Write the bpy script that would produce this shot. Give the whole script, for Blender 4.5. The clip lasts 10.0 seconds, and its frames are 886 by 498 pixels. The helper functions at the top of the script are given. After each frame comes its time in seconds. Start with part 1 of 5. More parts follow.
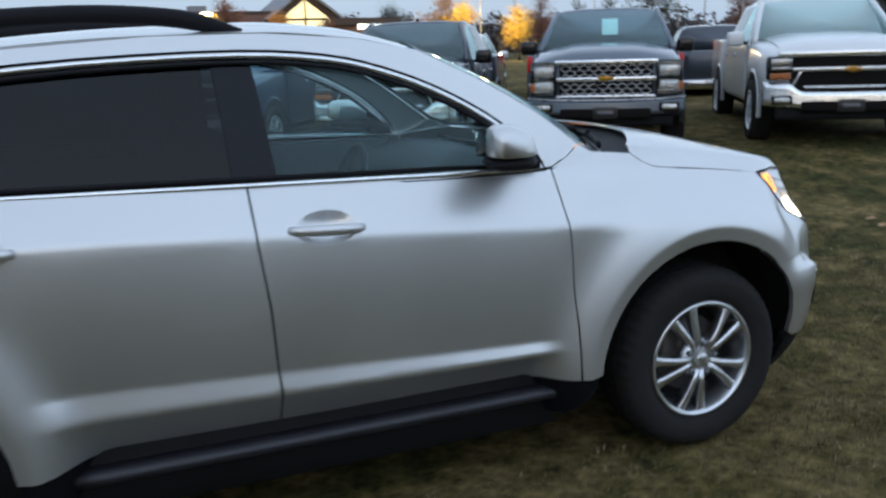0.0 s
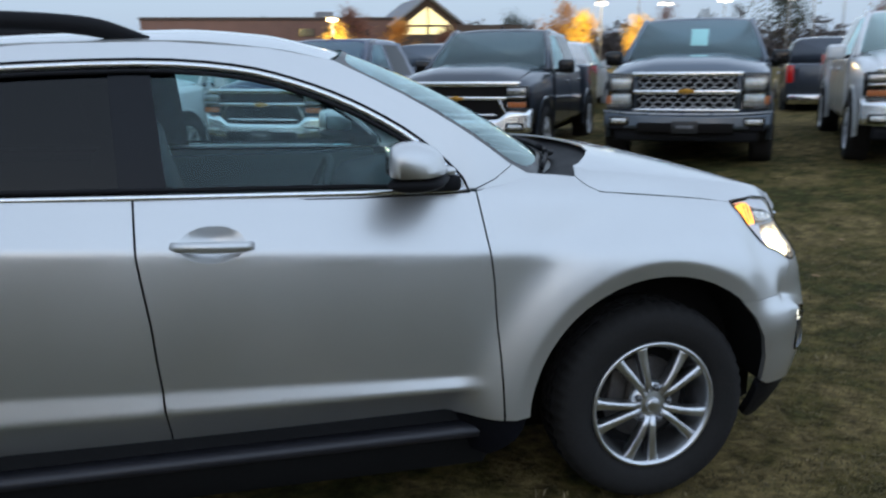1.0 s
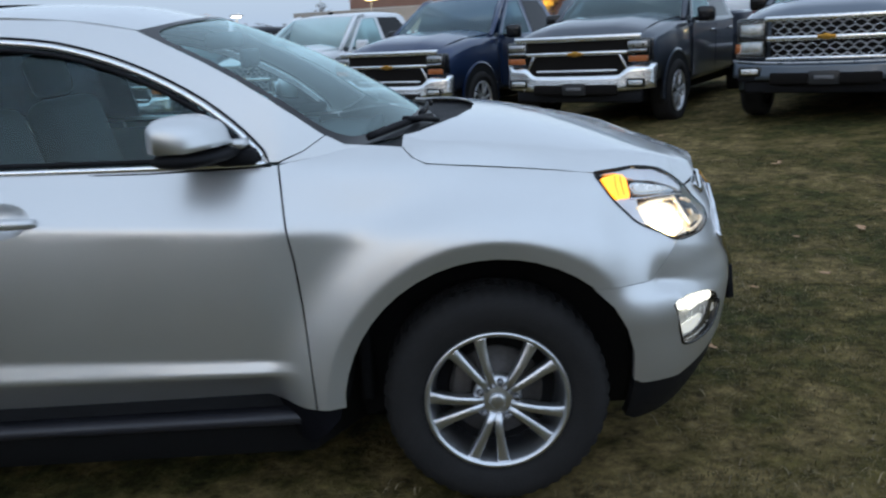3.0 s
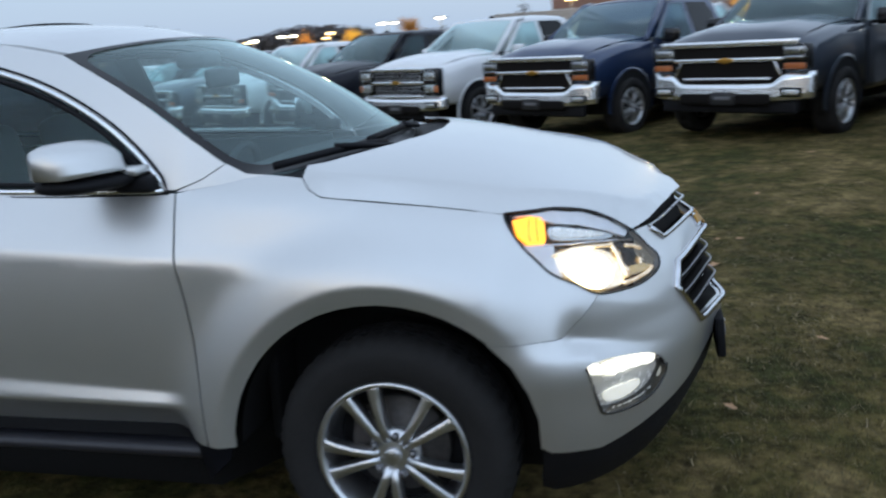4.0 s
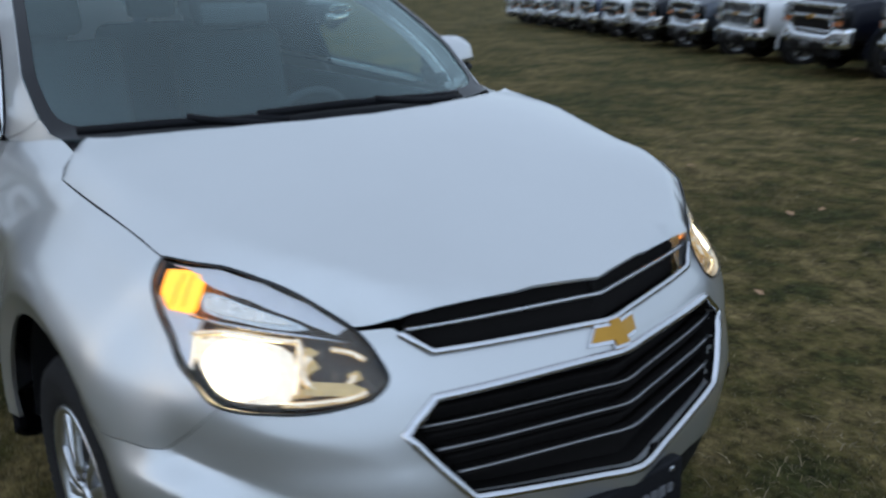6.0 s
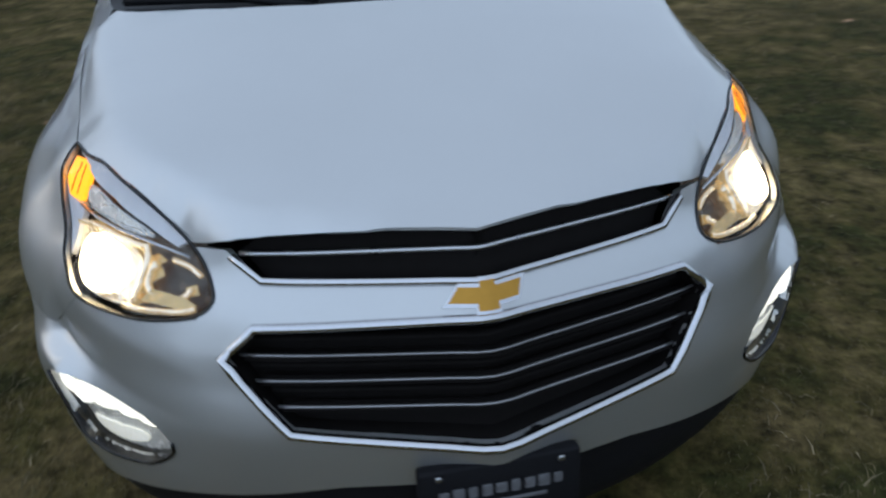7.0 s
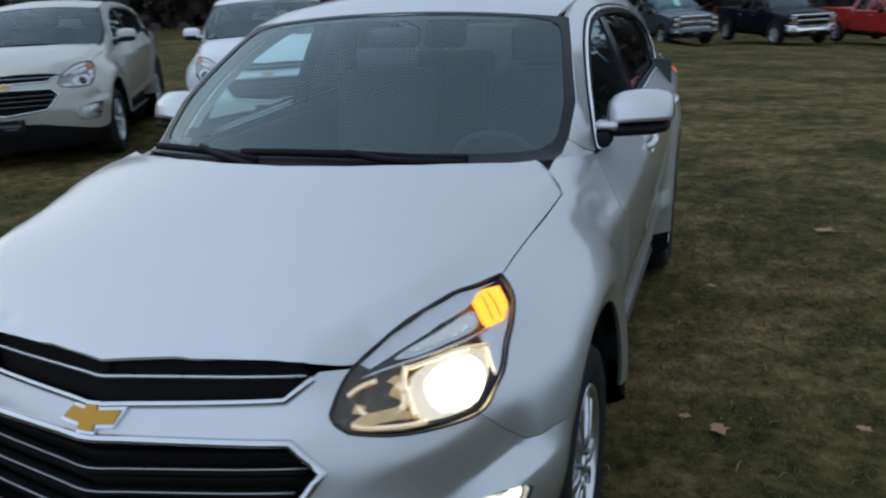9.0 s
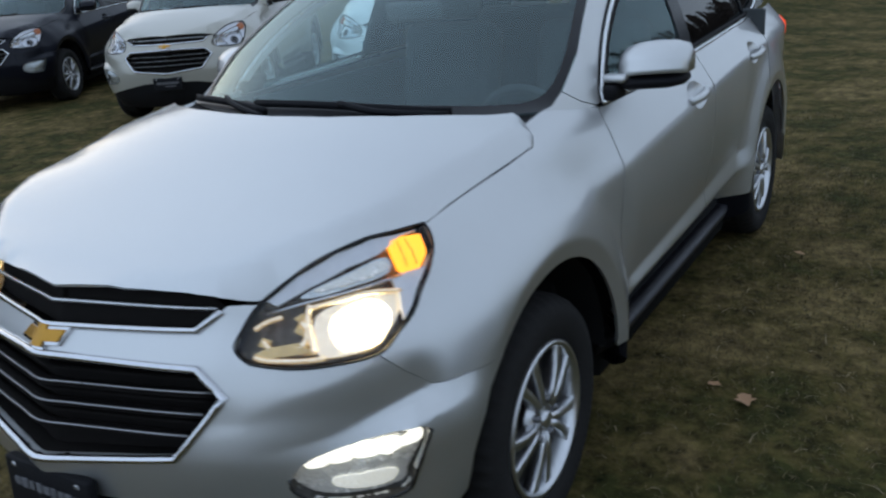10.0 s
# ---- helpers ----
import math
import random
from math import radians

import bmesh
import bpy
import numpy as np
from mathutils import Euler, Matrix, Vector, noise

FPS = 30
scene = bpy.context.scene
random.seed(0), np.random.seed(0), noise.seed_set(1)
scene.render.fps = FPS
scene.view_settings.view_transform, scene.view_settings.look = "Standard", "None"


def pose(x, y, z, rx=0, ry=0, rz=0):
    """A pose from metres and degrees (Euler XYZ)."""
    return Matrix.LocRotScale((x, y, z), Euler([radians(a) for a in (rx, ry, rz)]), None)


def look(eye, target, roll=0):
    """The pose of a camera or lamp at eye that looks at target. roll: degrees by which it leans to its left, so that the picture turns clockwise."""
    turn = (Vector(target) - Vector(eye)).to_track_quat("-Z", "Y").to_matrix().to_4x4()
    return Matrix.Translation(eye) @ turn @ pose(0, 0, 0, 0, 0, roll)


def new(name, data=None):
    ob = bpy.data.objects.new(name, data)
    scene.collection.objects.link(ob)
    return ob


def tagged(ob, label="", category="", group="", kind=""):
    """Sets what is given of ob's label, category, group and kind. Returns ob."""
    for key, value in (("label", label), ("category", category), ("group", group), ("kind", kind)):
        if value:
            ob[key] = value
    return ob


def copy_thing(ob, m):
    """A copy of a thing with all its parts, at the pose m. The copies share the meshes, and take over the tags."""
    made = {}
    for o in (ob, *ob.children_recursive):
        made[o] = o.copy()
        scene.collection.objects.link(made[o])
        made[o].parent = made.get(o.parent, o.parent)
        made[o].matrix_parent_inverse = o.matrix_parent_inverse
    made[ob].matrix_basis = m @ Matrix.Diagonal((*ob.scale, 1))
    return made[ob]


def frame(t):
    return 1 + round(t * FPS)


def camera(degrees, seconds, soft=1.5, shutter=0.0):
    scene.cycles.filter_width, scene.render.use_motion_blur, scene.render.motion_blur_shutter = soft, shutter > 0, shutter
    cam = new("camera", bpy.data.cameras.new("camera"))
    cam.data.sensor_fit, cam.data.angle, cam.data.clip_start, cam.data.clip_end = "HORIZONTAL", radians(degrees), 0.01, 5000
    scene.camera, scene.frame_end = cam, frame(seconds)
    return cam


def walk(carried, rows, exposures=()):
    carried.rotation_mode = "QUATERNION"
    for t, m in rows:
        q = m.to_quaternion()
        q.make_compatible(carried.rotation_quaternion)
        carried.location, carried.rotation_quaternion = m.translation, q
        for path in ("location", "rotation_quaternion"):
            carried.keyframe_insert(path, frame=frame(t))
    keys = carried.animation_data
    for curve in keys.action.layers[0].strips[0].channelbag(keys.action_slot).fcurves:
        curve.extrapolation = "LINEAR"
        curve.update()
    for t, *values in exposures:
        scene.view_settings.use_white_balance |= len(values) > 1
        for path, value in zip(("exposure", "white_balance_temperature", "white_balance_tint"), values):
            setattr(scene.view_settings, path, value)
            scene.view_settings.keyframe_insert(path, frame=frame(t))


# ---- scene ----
from mathutils.geometry import delaunay_2d_cdt

cam = camera(54.41, 10.0, soft=2.2, shutter=0.6)
PATH = [
    (0.0, -2.067, -3.413, 1.546, -22.03, -13.05, 1.56),
    (0.5, -1.710, -3.380, 1.537, -18.61, -11.85, -1.20),
    (1.0, -1.376, -3.439, 1.548, -13.88, -12.44, 0.67),
    (1.5, -1.067, -3.570, 1.549, -8.32, -12.23, 3.08),
    (2.0, -0.817, -3.547, 1.518, -6.93, -12.61, 1.81),
    (2.5, -0.430, -3.419, 1.541, -3.75, -15.09, 2.02),
    (3.0, -0.113, -3.364, 1.515, -0.23, -14.72, 3.42),
    (4.3, 1.029, -2.846, 1.543, 18.49, -13.94, 3.96),
    (4.5, 1.219, -2.699, 1.579, 22.31, -14.55, 4.38),
    (5.0, 1.532, -2.305, 1.571, 33.27, -13.88, 3.03),
    (6.5, 2.087, -0.786, 1.632, 63.34, -23.72, 0.81),
    (7.0, 2.157, -0.324, 1.669, 77.75, -28.29, 2.30),
    (7.5, 2.236, 0.128, 1.700, 88.44, -27.57, 1.71),
    (8.0, 2.284, 0.495, 1.694, 93.19, -20.42, 2.23),
    (8.5, 2.310, 0.938, 1.722, 103.85, -19.04, 2.08),
    (9.0, 2.154, 1.238, 1.701, 108.55, -17.47, 2.63),
    (9.5, 2.094, 1.561, 1.680, 116.91, -18.21, 3.35),
    (10.0, 1.954, 1.807, 1.653, 120.72, -19.39, 4.48),
]
walk(cam, [(t, pose(x, y, z, 90 + pitch, roll, yaw)) for t, x, y, z, yaw, pitch, roll in PATH], exposures=[(0, -.08), (3, -.06), (5, .02), (6.5, -.28), (8, -.34), (10, -.32)])

# ---- world and light: dusk under an even, pale sky ----
world = bpy.data.worlds.new("world")
scene.world = world
world.use_nodes = True
wn = world.node_tree.nodes
wl = world.node_tree.links
sky = wn.new("ShaderNodeTexSky")
sky.sky_type = "NISHITA"
sky.sun_disc = False
sky.sun_elevation, sky.sun_rotation = radians(9), radians(200)
sky.air_density, sky.dust_density, sky.ozone_density = 1.0, 2.5, 2.0
veil = wn.new("ShaderNodeMix")
veil.data_type = "RGBA"
veil.inputs["Factor"].default_value = 0.72
# the evening glow: the pale sky brightens smoothly towards where the sun went down
toward = wn.new("ShaderNodeTexCoord")
dot = wn.new("ShaderNodeVectorMath")
dot.operation = "DOT_PRODUCT"
dot.inputs[1].default_value = Vector((.52, -.77, .36)).normalized()
wl.new(toward.outputs["Generated"], dot.inputs[0])
glow = wn.new("ShaderNodeMapRange")
glow.interpolation_type = "SMOOTHSTEP"
glow.inputs["From Min"].default_value, glow.inputs["From Max"].default_value = -.15, 1.0
glow.inputs["To Min"].default_value, glow.inputs["To Max"].default_value = 0.0, 1.0
wl.new(dot.outputs["Value"], glow.inputs["Value"])
haze = wn.new("ShaderNodeMix")
haze.data_type = "RGBA"
haze.inputs["A"].default_value, haze.inputs["B"].default_value = (4.2, 5.4, 7.2, 1), (6.4, 8.3, 11.1, 1)
wl.new(glow.outputs["Result"], haze.inputs["Factor"])
wl.new(haze.outputs["Result"], veil.inputs["B"])
wl.new(sky.outputs["Color"], veil.inputs["A"])
wl.new(veil.outputs["Result"], wn["Background"].inputs["Color"])
wn["Background"].inputs["Strength"].default_value = 0.15
sun = new("sun", bpy.data.lights.new("sun", "SUN"))
sun.data.energy, sun.data.angle, sun.data.color = 0.5, radians(180), (0.95, 0.97, 1)
sun.matrix_world = look((0, 0, 60), (-3, 5, 0))
scene.view_settings.exposure = 0.0

# ---- materials ----


def material(name, color, rough=0.5, metal=0.0, coat=0.0, spread=0.0, scale=6.0, bump=0.0, fine=60.0, emit=None, power=0.0, spec=0.5):
    """A surface with two scales of variation in colour and relief."""
    m = bpy.data.materials.new(name)
    m.use_nodes = True
    n, l = m.node_tree.nodes, m.node_tree.links
    b = n["Principled BSDF"]
    b.inputs["Base Color"].default_value = (*color, 1)
    b.inputs["Roughness"].default_value = rough
    b.inputs["Metallic"].default_value = metal
    b.inputs["Coat Weight"].default_value = coat
    b.inputs["Coat Roughness"].default_value = 0.06
    b.inputs["Specular IOR Level"].default_value = spec
    if emit:
        b.inputs["Emission Color"].default_value = (*emit, 1)
        b.inputs["Emission Strength"].default_value = power
    if spread or bump:
        co = n.new("ShaderNodeTexCoord")
        big, small = n.new("ShaderNodeTexNoise"), n.new("ShaderNodeTexNoise")
        big.inputs["Scale"].default_value, small.inputs["Scale"].default_value = scale, fine
        big.inputs["Detail"].default_value = small.inputs["Detail"].default_value = 5
        l.new(co.outputs["Object"], big.inputs["Vector"])
        l.new(co.outputs["Object"], small.inputs["Vector"])
        if spread:
            add = n.new("ShaderNodeMath")
            add.operation = "ADD"
            l.new(big.outputs["Fac"], add.inputs[0])
            l.new(small.outputs["Fac"], add.inputs[1])
            ramp = n.new("ShaderNodeMapRange")
            ramp.inputs["From Min"].default_value, ramp.inputs["From Max"].default_value = 0.6, 1.4
            ramp.inputs["To Min"].default_value, ramp.inputs["To Max"].default_value = 1 - spread, 1 + spread
            l.new(add.outputs[0], ramp.inputs["Value"])
            mul = n.new("ShaderNodeVectorMath")
            mul.operation = "SCALE"
            mul.inputs[0].default_value = color
            l.new(ramp.outputs["Result"], mul.inputs["Scale"])
            l.new(mul.outputs["Vector"], b.inputs["Base Color"])
            r2 = n.new("ShaderNodeMapRange")
            r2.inputs["To Min"].default_value, r2.inputs["To Max"].default_value = max(0.02, rough - 0.08), min(1, rough + 0.1)
            l.new(big.outputs["Fac"], r2.inputs["Value"])
            l.new(r2.outputs["Result"], b.inputs["Roughness"])
        if bump:
            bp = n.new("ShaderNodeBump")
            bp.inputs["Strength"].default_value, bp.inputs["Distance"].default_value = bump, 0.01
            l.new(small.outputs["Fac"], bp.inputs["Height"])
            l.new(bp.outputs["Normal"], b.inputs["Normal"])
    return m


def glass(name, tint, ior=1.55, rough=0.0, tone=(1, 1, 1)):
    """A thin pane: tinted see-through with a mirror-like surface, alike from both sides."""
    m = bpy.data.materials.new(name)
    m.use_nodes = True
    n, l = m.node_tree.nodes, m.node_tree.links
    n.remove(n["Principled BSDF"])
    clear, shine, mix = n.new("ShaderNodeBsdfTransparent"), n.new("ShaderNodeBsdfGlossy"), n.new("ShaderNodeMixShader")
    clear.inputs["Color"].default_value = (*tint, 1)
    shine.inputs["Roughness"].default_value = rough
    shine.inputs["Color"].default_value = (*tone, 1)
    slant = n.new("ShaderNodeLayerWeight")
    slant.inputs["Blend"].default_value = 0.5
    power = n.new("ShaderNodeMath")
    power.operation = "POWER"
    power.inputs[1].default_value = 5.0
    l.new(slant.outputs["Facing"], power.inputs[0])
    gloss = n.new("ShaderNodeMapRange")
    gloss.inputs["To Min"].default_value = ((ior - 1) / (ior + 1)) ** 2
    l.new(power.outputs[0], gloss.inputs["Value"])
    l.new(gloss.outputs["Result"], mix.inputs["Fac"])
    l.new(clear.outputs[0], mix.inputs[1])
    l.new(shine.outputs[0], mix.inputs[2])
    l.new(mix.outputs[0], n["Material Output"].inputs["Surface"])
    return m


def car_paint(name, color, metal=0.0, rough=0.35):
    return material(name, color, rough, metal, coat=1.0, spread=0.05, scale=2.5, fine=900, bump=0.0)


SILVER = car_paint("silver_paint", (.64, .645, .645), 0.80, 0.39)
CREAM = car_paint("cream_paint", (.43, .415, .36), 0.15, 0.35)
WHITE = car_paint("white_paint", (.71, .72, .73), 0.0, 0.35)
SLATE = car_paint("slate_paint", (.10, .125, .16), 0.6, 0.35)
SLATE_DARK = car_paint("dark_slate_paint", (.045, .055, .075), 0.5, 0.35)
NAVY = car_paint("navy_paint", (.012, .03, .085), 0.45, 0.32)
BLACK_PAINT = material("black_paint", (.005, .006, .012), 0.3, coat=.12, spread=.05, scale=2.5, fine=900, spec=.2)
RED_PAINT = car_paint("red_paint", (.42, .025, .02), 0.1, 0.35)
CHROME = material("chrome", (.66, .66, .68), 0.07, 1.0, spread=0.03, scale=9)
SATIN = material("satin_metal", (.55, .56, .58), 0.28, 1.0, spread=0.06, scale=14)
ALLOY = material("machined_alloy", (.70, .71, .73), 0.34, 1.0, spread=0.05, scale=20)
ALLOY_DARK = material("grey_alloy", (.20, .20, .21), 0.45, 0.8, spread=0.08, scale=20)
IRON = material("brake_iron", (.12, .11, .105), 0.55, 0.7, spread=0.25, scale=30)
FRIT = material("black_glass_border", (.012, .012, .014), 0.35, spread=.1, scale=8, spec=.35)
RUBBER = material("tyre_rubber", (.021, .020, .020), 0.85, spec=.2, spread=0.25, scale=12, bump=0.25, fine=160)
PLASTIC = material("black_plastic", (.010, .010, .012), 0.6, spec=.15, spread=0.2, scale=10, bump=0.15, fine=400)
GLOSS_BLACK = material("gloss_black", (.008, .008, .009), 0.16, spread=0.1, scale=8)
GRILLE_GREY = material("grille_bar_grey", (.36, .36, .37), 0.3, 0.9, spread=.08, scale=20)
GRILLE_BLACK = material("grille_black", (.011, .0095, .009), 0.7, spec=.08, spread=0.15, scale=20)
# Black underbody parts, and painted shade in the pickups' cabins and wheel wells.
SHADOW_BLACK = material("underbody_shade_black", (.013, .013, .014), 0.9, spread=0.2, scale=8, spec=.15)
# Black cladding, darkened further to hold the shade beneath the doors.
SILL_SHADED = material("shaded_sill_black", (.006, .006, .008), 0.8, spread=0.2, scale=8, spec=.06)
PILLAR_BLACK = material("pillar_black", (.008, .009, .012), 0.22, spread=0.1, scale=8, spec=.22)
LAMP_DARK = material("dark_lamp_interior", (.10, .078, .058), 0.25, 0.6, spread=0.25, scale=30, bump=.2, fine=60)
CABIN = material("cabin_trim", (.045, .052, .056), 0.75, spread=0.15, scale=12, bump=0.1, fine=300)
CABIN_GREY = material("cabin_grey_trim", (.040, .048, .054), 0.8, spread=0.12, scale=12, bump=0.1, fine=300)
TRIM = material("bright_window_trim", (.86, .87, .88), 0.22, 0.9, spread=0.04, scale=9)
LAMP_HOUSING = material("lamp_housing", (.52, .48, .42), 0.25, 0.9, spread=0.2, scale=30, bump=.3, fine=70)
GLASS = glass("car_glass", (.84, .97, .97), 1.95, tone=(.82, 1, 1))
SIDE_GLASS = glass("side_glass", (.74, .90, .90), 1.5, tone=(.78, .98, 1))
TINT = glass("privacy_glass", (.035, .04, .045), 1.38)
LENS = glass("clear_lens", (.93, .94, .95), 1.45)
GOLD = material("gold_badge", (.52, .27, .045), 0.3, 0.75, spread=0.08, scale=40)
AMBER = material("amber_lamp", (.9, .3, .02), 0.3, emit=(1, .36, .015), power=2.6)
AMBER_OFF = material("amber_reflector", (.55, .16, .05), 0.25, spread=0.1, scale=40)
LAMP = material("head_lamp_bulb_glare", (1, .9, .7), 0.3, emit=(1, .80, .46), power=14.0)
# Emission on these reflector parts stands in for bulb light falling on them.
LAMP_SOFT = material("reflector_bulb_glow", (.9, .86, .76), 0.16, 0.9, spread=.1, scale=30, bump=.9, fine=38, emit=(1, .68, .27), power=0.42)
FOG_GLOW = material("fog_lamp_glass", (.8, .8, .78), 0.25, 0.5, spread=.15, scale=40, bump=.5, fine=120, emit=(1, .97, .86), power=.10)
FOG_LIT = material("lit_fog_lamp", (.9, .9, .85), 0.25, emit=(1, .96, .8), power=1.7)
FOG_SOFT = material("soft_lit_fog_lamp", (.9, .9, .85), 0.25, spread=.2, scale=60, bump=.6, fine=140, emit=(1, .96, .8), power=.55)
# Chrome facets with the bulb's warm light put in as weak emission.
LAMP_GOLD = material("glowing_lamp_chrome", (.62, .45, .22), 0.2, 0.9, spread=.25, scale=40, bump=.6, fine=50, emit=(1, .6, .2), power=.10)
LAMP_SILVER = material("lamp_bezel_silver", (.86, .86, .90), 0.45, 0.0, spread=.05, scale=30)
STEP = material("dark_step", (.022, .022, .028), 0.42, spec=.5, spread=.15, scale=14, bump=.1, fine=300)
FOG_DIM = material("fog_reflector", (.7, .71, .7), 0.22, 0.8, spread=0.1, scale=60, bump=0.4, fine=180)
TAIL = material("red_tail_lamp", (.5, .01, .01), 0.2, spread=0.1, scale=30)
TAIL_LIT = material("lit_tail_lamp", (.8, .05, .02), 0.2, emit=(1, .12, .05), power=.7)
PLATE = material("plate_black", (.02, .02, .022), 0.4, spread=0.1, scale=30)
INK = material("plate_letter_grey", (.15, .15, .16), 0.5, spread=0.1, scale=60)
PAPER = material("paper_sheet", (.55, .78, .76), 0.8, spread=0.06, scale=8)

# ---- building tools ----


def part(name, bm, mat, parent=None, label="", smooth=True):
    """Link a bmesh as one mesh object under a thing or a part."""
    me = bpy.data.meshes.new(name)
    if smooth:
        for f in bm.faces:
            f.smooth = True
    bm.to_mesh(me)
    bm.free()
    for m in (mat if isinstance(mat, (list, tuple)) else [mat]):
        me.materials.append(m)
    ob = new(name, me)
    ob.parent = parent
    if label:
        tagged(ob, label)
    return ob


def thing(name, m, label, category, group="", kind=""):
    ob = new(name)
    ob.empty_display_size = 0.2
    ob.matrix_world = m
    return tagged(ob, label, category, group, kind)


def resample(pts, gap, closed=True):
    out = []
    n = len(pts)
    for i in range(n if closed else n - 1):
        a, b = Vector(pts[i]), Vector(pts[(i + 1) % n])
        k = max(1, math.ceil((b - a).length / gap))
        out += [a.lerp(b, j / k) for j in range(k)]
    if not closed:
        out.append(Vector(pts[-1]))
    return out


def rounded(pts, n=4, closed=True):
    """Catmull-Rom curve through pts."""
    pts = [Vector(p) for p in pts]
    out, m = [], len(pts)
    for i in range(m if closed else m - 1):
        if closed:
            a, b, c, e = pts[i - 1], pts[i], pts[(i + 1) % m], pts[(i + 2) % m]
        else:
            a, b, c, e = pts[max(0, i - 1)], pts[i], pts[i + 1], pts[min(m - 1, i + 2)]
        for j in range(n):
            t = j / n
            out.append(0.5 * (2 * b + (c - a) * t + (2 * a - 5 * b + 4 * c - e) * t * t + (3 * b - a - 3 * c + e) * t ** 3))
    if not closed:
        out.append(pts[-1])
    return out


def area(p):
    return sum(p[i - 1][0] * p[i][1] - p[i][0] * p[i - 1][1] for i in range(len(p))) / 2


def shrink(p, by):
    """The closed outline moved inwards."""
    sgn = 1 if area(p) > 0 else -1
    out = []
    for i in range(len(p)):
        a, b, c = Vector(p[i - 1]), Vector(p[i]), Vector(p[(i + 1) % len(p)])
        u, v = (b - a).normalized(), (c - b).normalized()
        nn = (Vector((-u.y, u.x)) + Vector((-v.y, v.x))) * sgn
        if nn.length < 1e-6:
            nn = Vector((-u.y, u.x)) * sgn
        out.append(b + nn.normalized() * by)
    return out


def inside(x, y, p):
    hit = False
    j = len(p) - 1
    for i in range(len(p)):
        if (p[i][1] > y) != (p[j][1] > y) and x < (p[j][0] - p[i][0]) * (y - p[i][1]) / (p[j][1] - p[i][1]) + p[i][0]:
            hit = not hit
        j = i
    return hit


def normal_at(surf, u, v, core):
    h = 2e-3
    a = Vector(surf(u + h, v)) - Vector(surf(u - h, v))
    b = Vector(surf(u, v + h)) - Vector(surf(u, v - h))
    n = a.cross(b)
    if n.length < 1e-12:
        n = Vector(surf(u, v)) - core
    n.normalize()
    return n if n.dot(Vector(surf(u, v)) - core) > 0 else -n




def core_of(p):
    return Vector((min(.25, max(-3.2, p[0])), 0, .78))


def sheet(outline, surf, grid=.04, gap=.002, lip=.012, holes=(), offset=0.0, core=None, lines=()):
    """A bmesh: the part of a curved surface inside an outline of its two coordinates, with turned-in edges."""
    fine = grid * .7
    loops = [shrink(resample(outline, fine), gap)] + [shrink(resample(h, fine), -gap) for h in holes]
    pts, edges = [], []
    for lp in loops:
        k = len(pts)
        pts += [Vector((p[0], p[1])) for p in lp]
        edges += [(k + i, k + (i + 1) % len(lp)) for i in range(len(lp))]
    for ln in lines:
        k = resample(ln, fine, False)
        for i, p in enumerate(k):
            t = (k[min(i + 1, len(k) - 1)] - k[max(i - 1, 0)]).normalized()
            for off in (-.014, -.004, .004, .014):
                u, v = p[0] - t[1] * off, p[1] + t[0] * off
                if inside(u, v, shrink(loops[0], .012)):
                    pts.append(Vector((u, v)))
    u0, u1 = min(p.x for p in pts), max(p.x for p in pts)
    v0, v1 = min(p.y for p in pts), max(p.y for p in pts)
    cells = {}
    for p in pts:
        cells.setdefault((int(p.x // grid), int(p.y // grid)), []).append(p)
    row, v = 0, v0 + grid * .5
    while v < v1:
        u = u0 + grid * (.5 if row % 2 else 1.0)
        while u < u1:
            if inside(u, v, loops[0]) and not any(inside(u, v, h) for h in loops[1:]):
                cx, cy = int(u // grid), int(v // grid)
                near = any((q.x - u) ** 2 + (q.y - v) ** 2 < (grid * .45) ** 2 for i in (-1, 0, 1) for j in (-1, 0, 1) for q in cells.get((cx + i, cy + j), ()))
                if not near:
                    pts.append(Vector((u, v)))
            u += grid
        v += grid * .87
        row += 1
    vs, _, fs, _, _, _ = delaunay_2d_cdt(pts, edges, [], 0, 1e-6, True)
    bm = bmesh.new()
    made = []
    for p in vs:
        c = Vector(surf(p.x, p.y))
        if offset:
            c = c + normal_at(surf, p.x, p.y, core or core_of(c)) * offset
        made.append(bm.verts.new(c))
    for f in fs:
        cx, cy = sum(vs[i].x for i in f) / len(f), sum(vs[i].y for i in f) / len(f)
        if inside(cx, cy, loops[0]) and not any(inside(cx, cy, h) for h in loops[1:]):
            bm.faces.new([made[i] for i in f])
    for i, p in enumerate(made):
        if not p.link_faces:
            bm.verts.remove(p)
    bm.normal_update()
    turn = sum(f.normal.dot(f.calc_center_median() - (core or core_of(f.calc_center_median()))) * f.calc_area() for f in bm.faces)
    if turn < 0:
        bmesh.ops.reverse_faces(bm, faces=bm.faces[:])
        bm.normal_update()
    if lip:
        edge = [e for e in bm.edges if e.is_boundary]
        dirs = {v: v.normal.copy() for e in edge for v in e.verts}
        res = bmesh.ops.extrude_edge_only(bm, edges=edge)
        fresh = [g for g in res["geom"] if isinstance(g, bmesh.types.BMVert)]
        ring = {}
        for e in bm.edges:
            a, b = e.verts
            for p, q in ((a, b), (b, a)):
                if p in dirs and q not in dirs and (p.co - q.co).length < 1e-7:
                    ring[q] = p
        for q in fresh:
            if q in ring:
                q.co = q.co - dirs[ring[q]] * lip
        for e in edge:
            e.smooth = False
    return bm


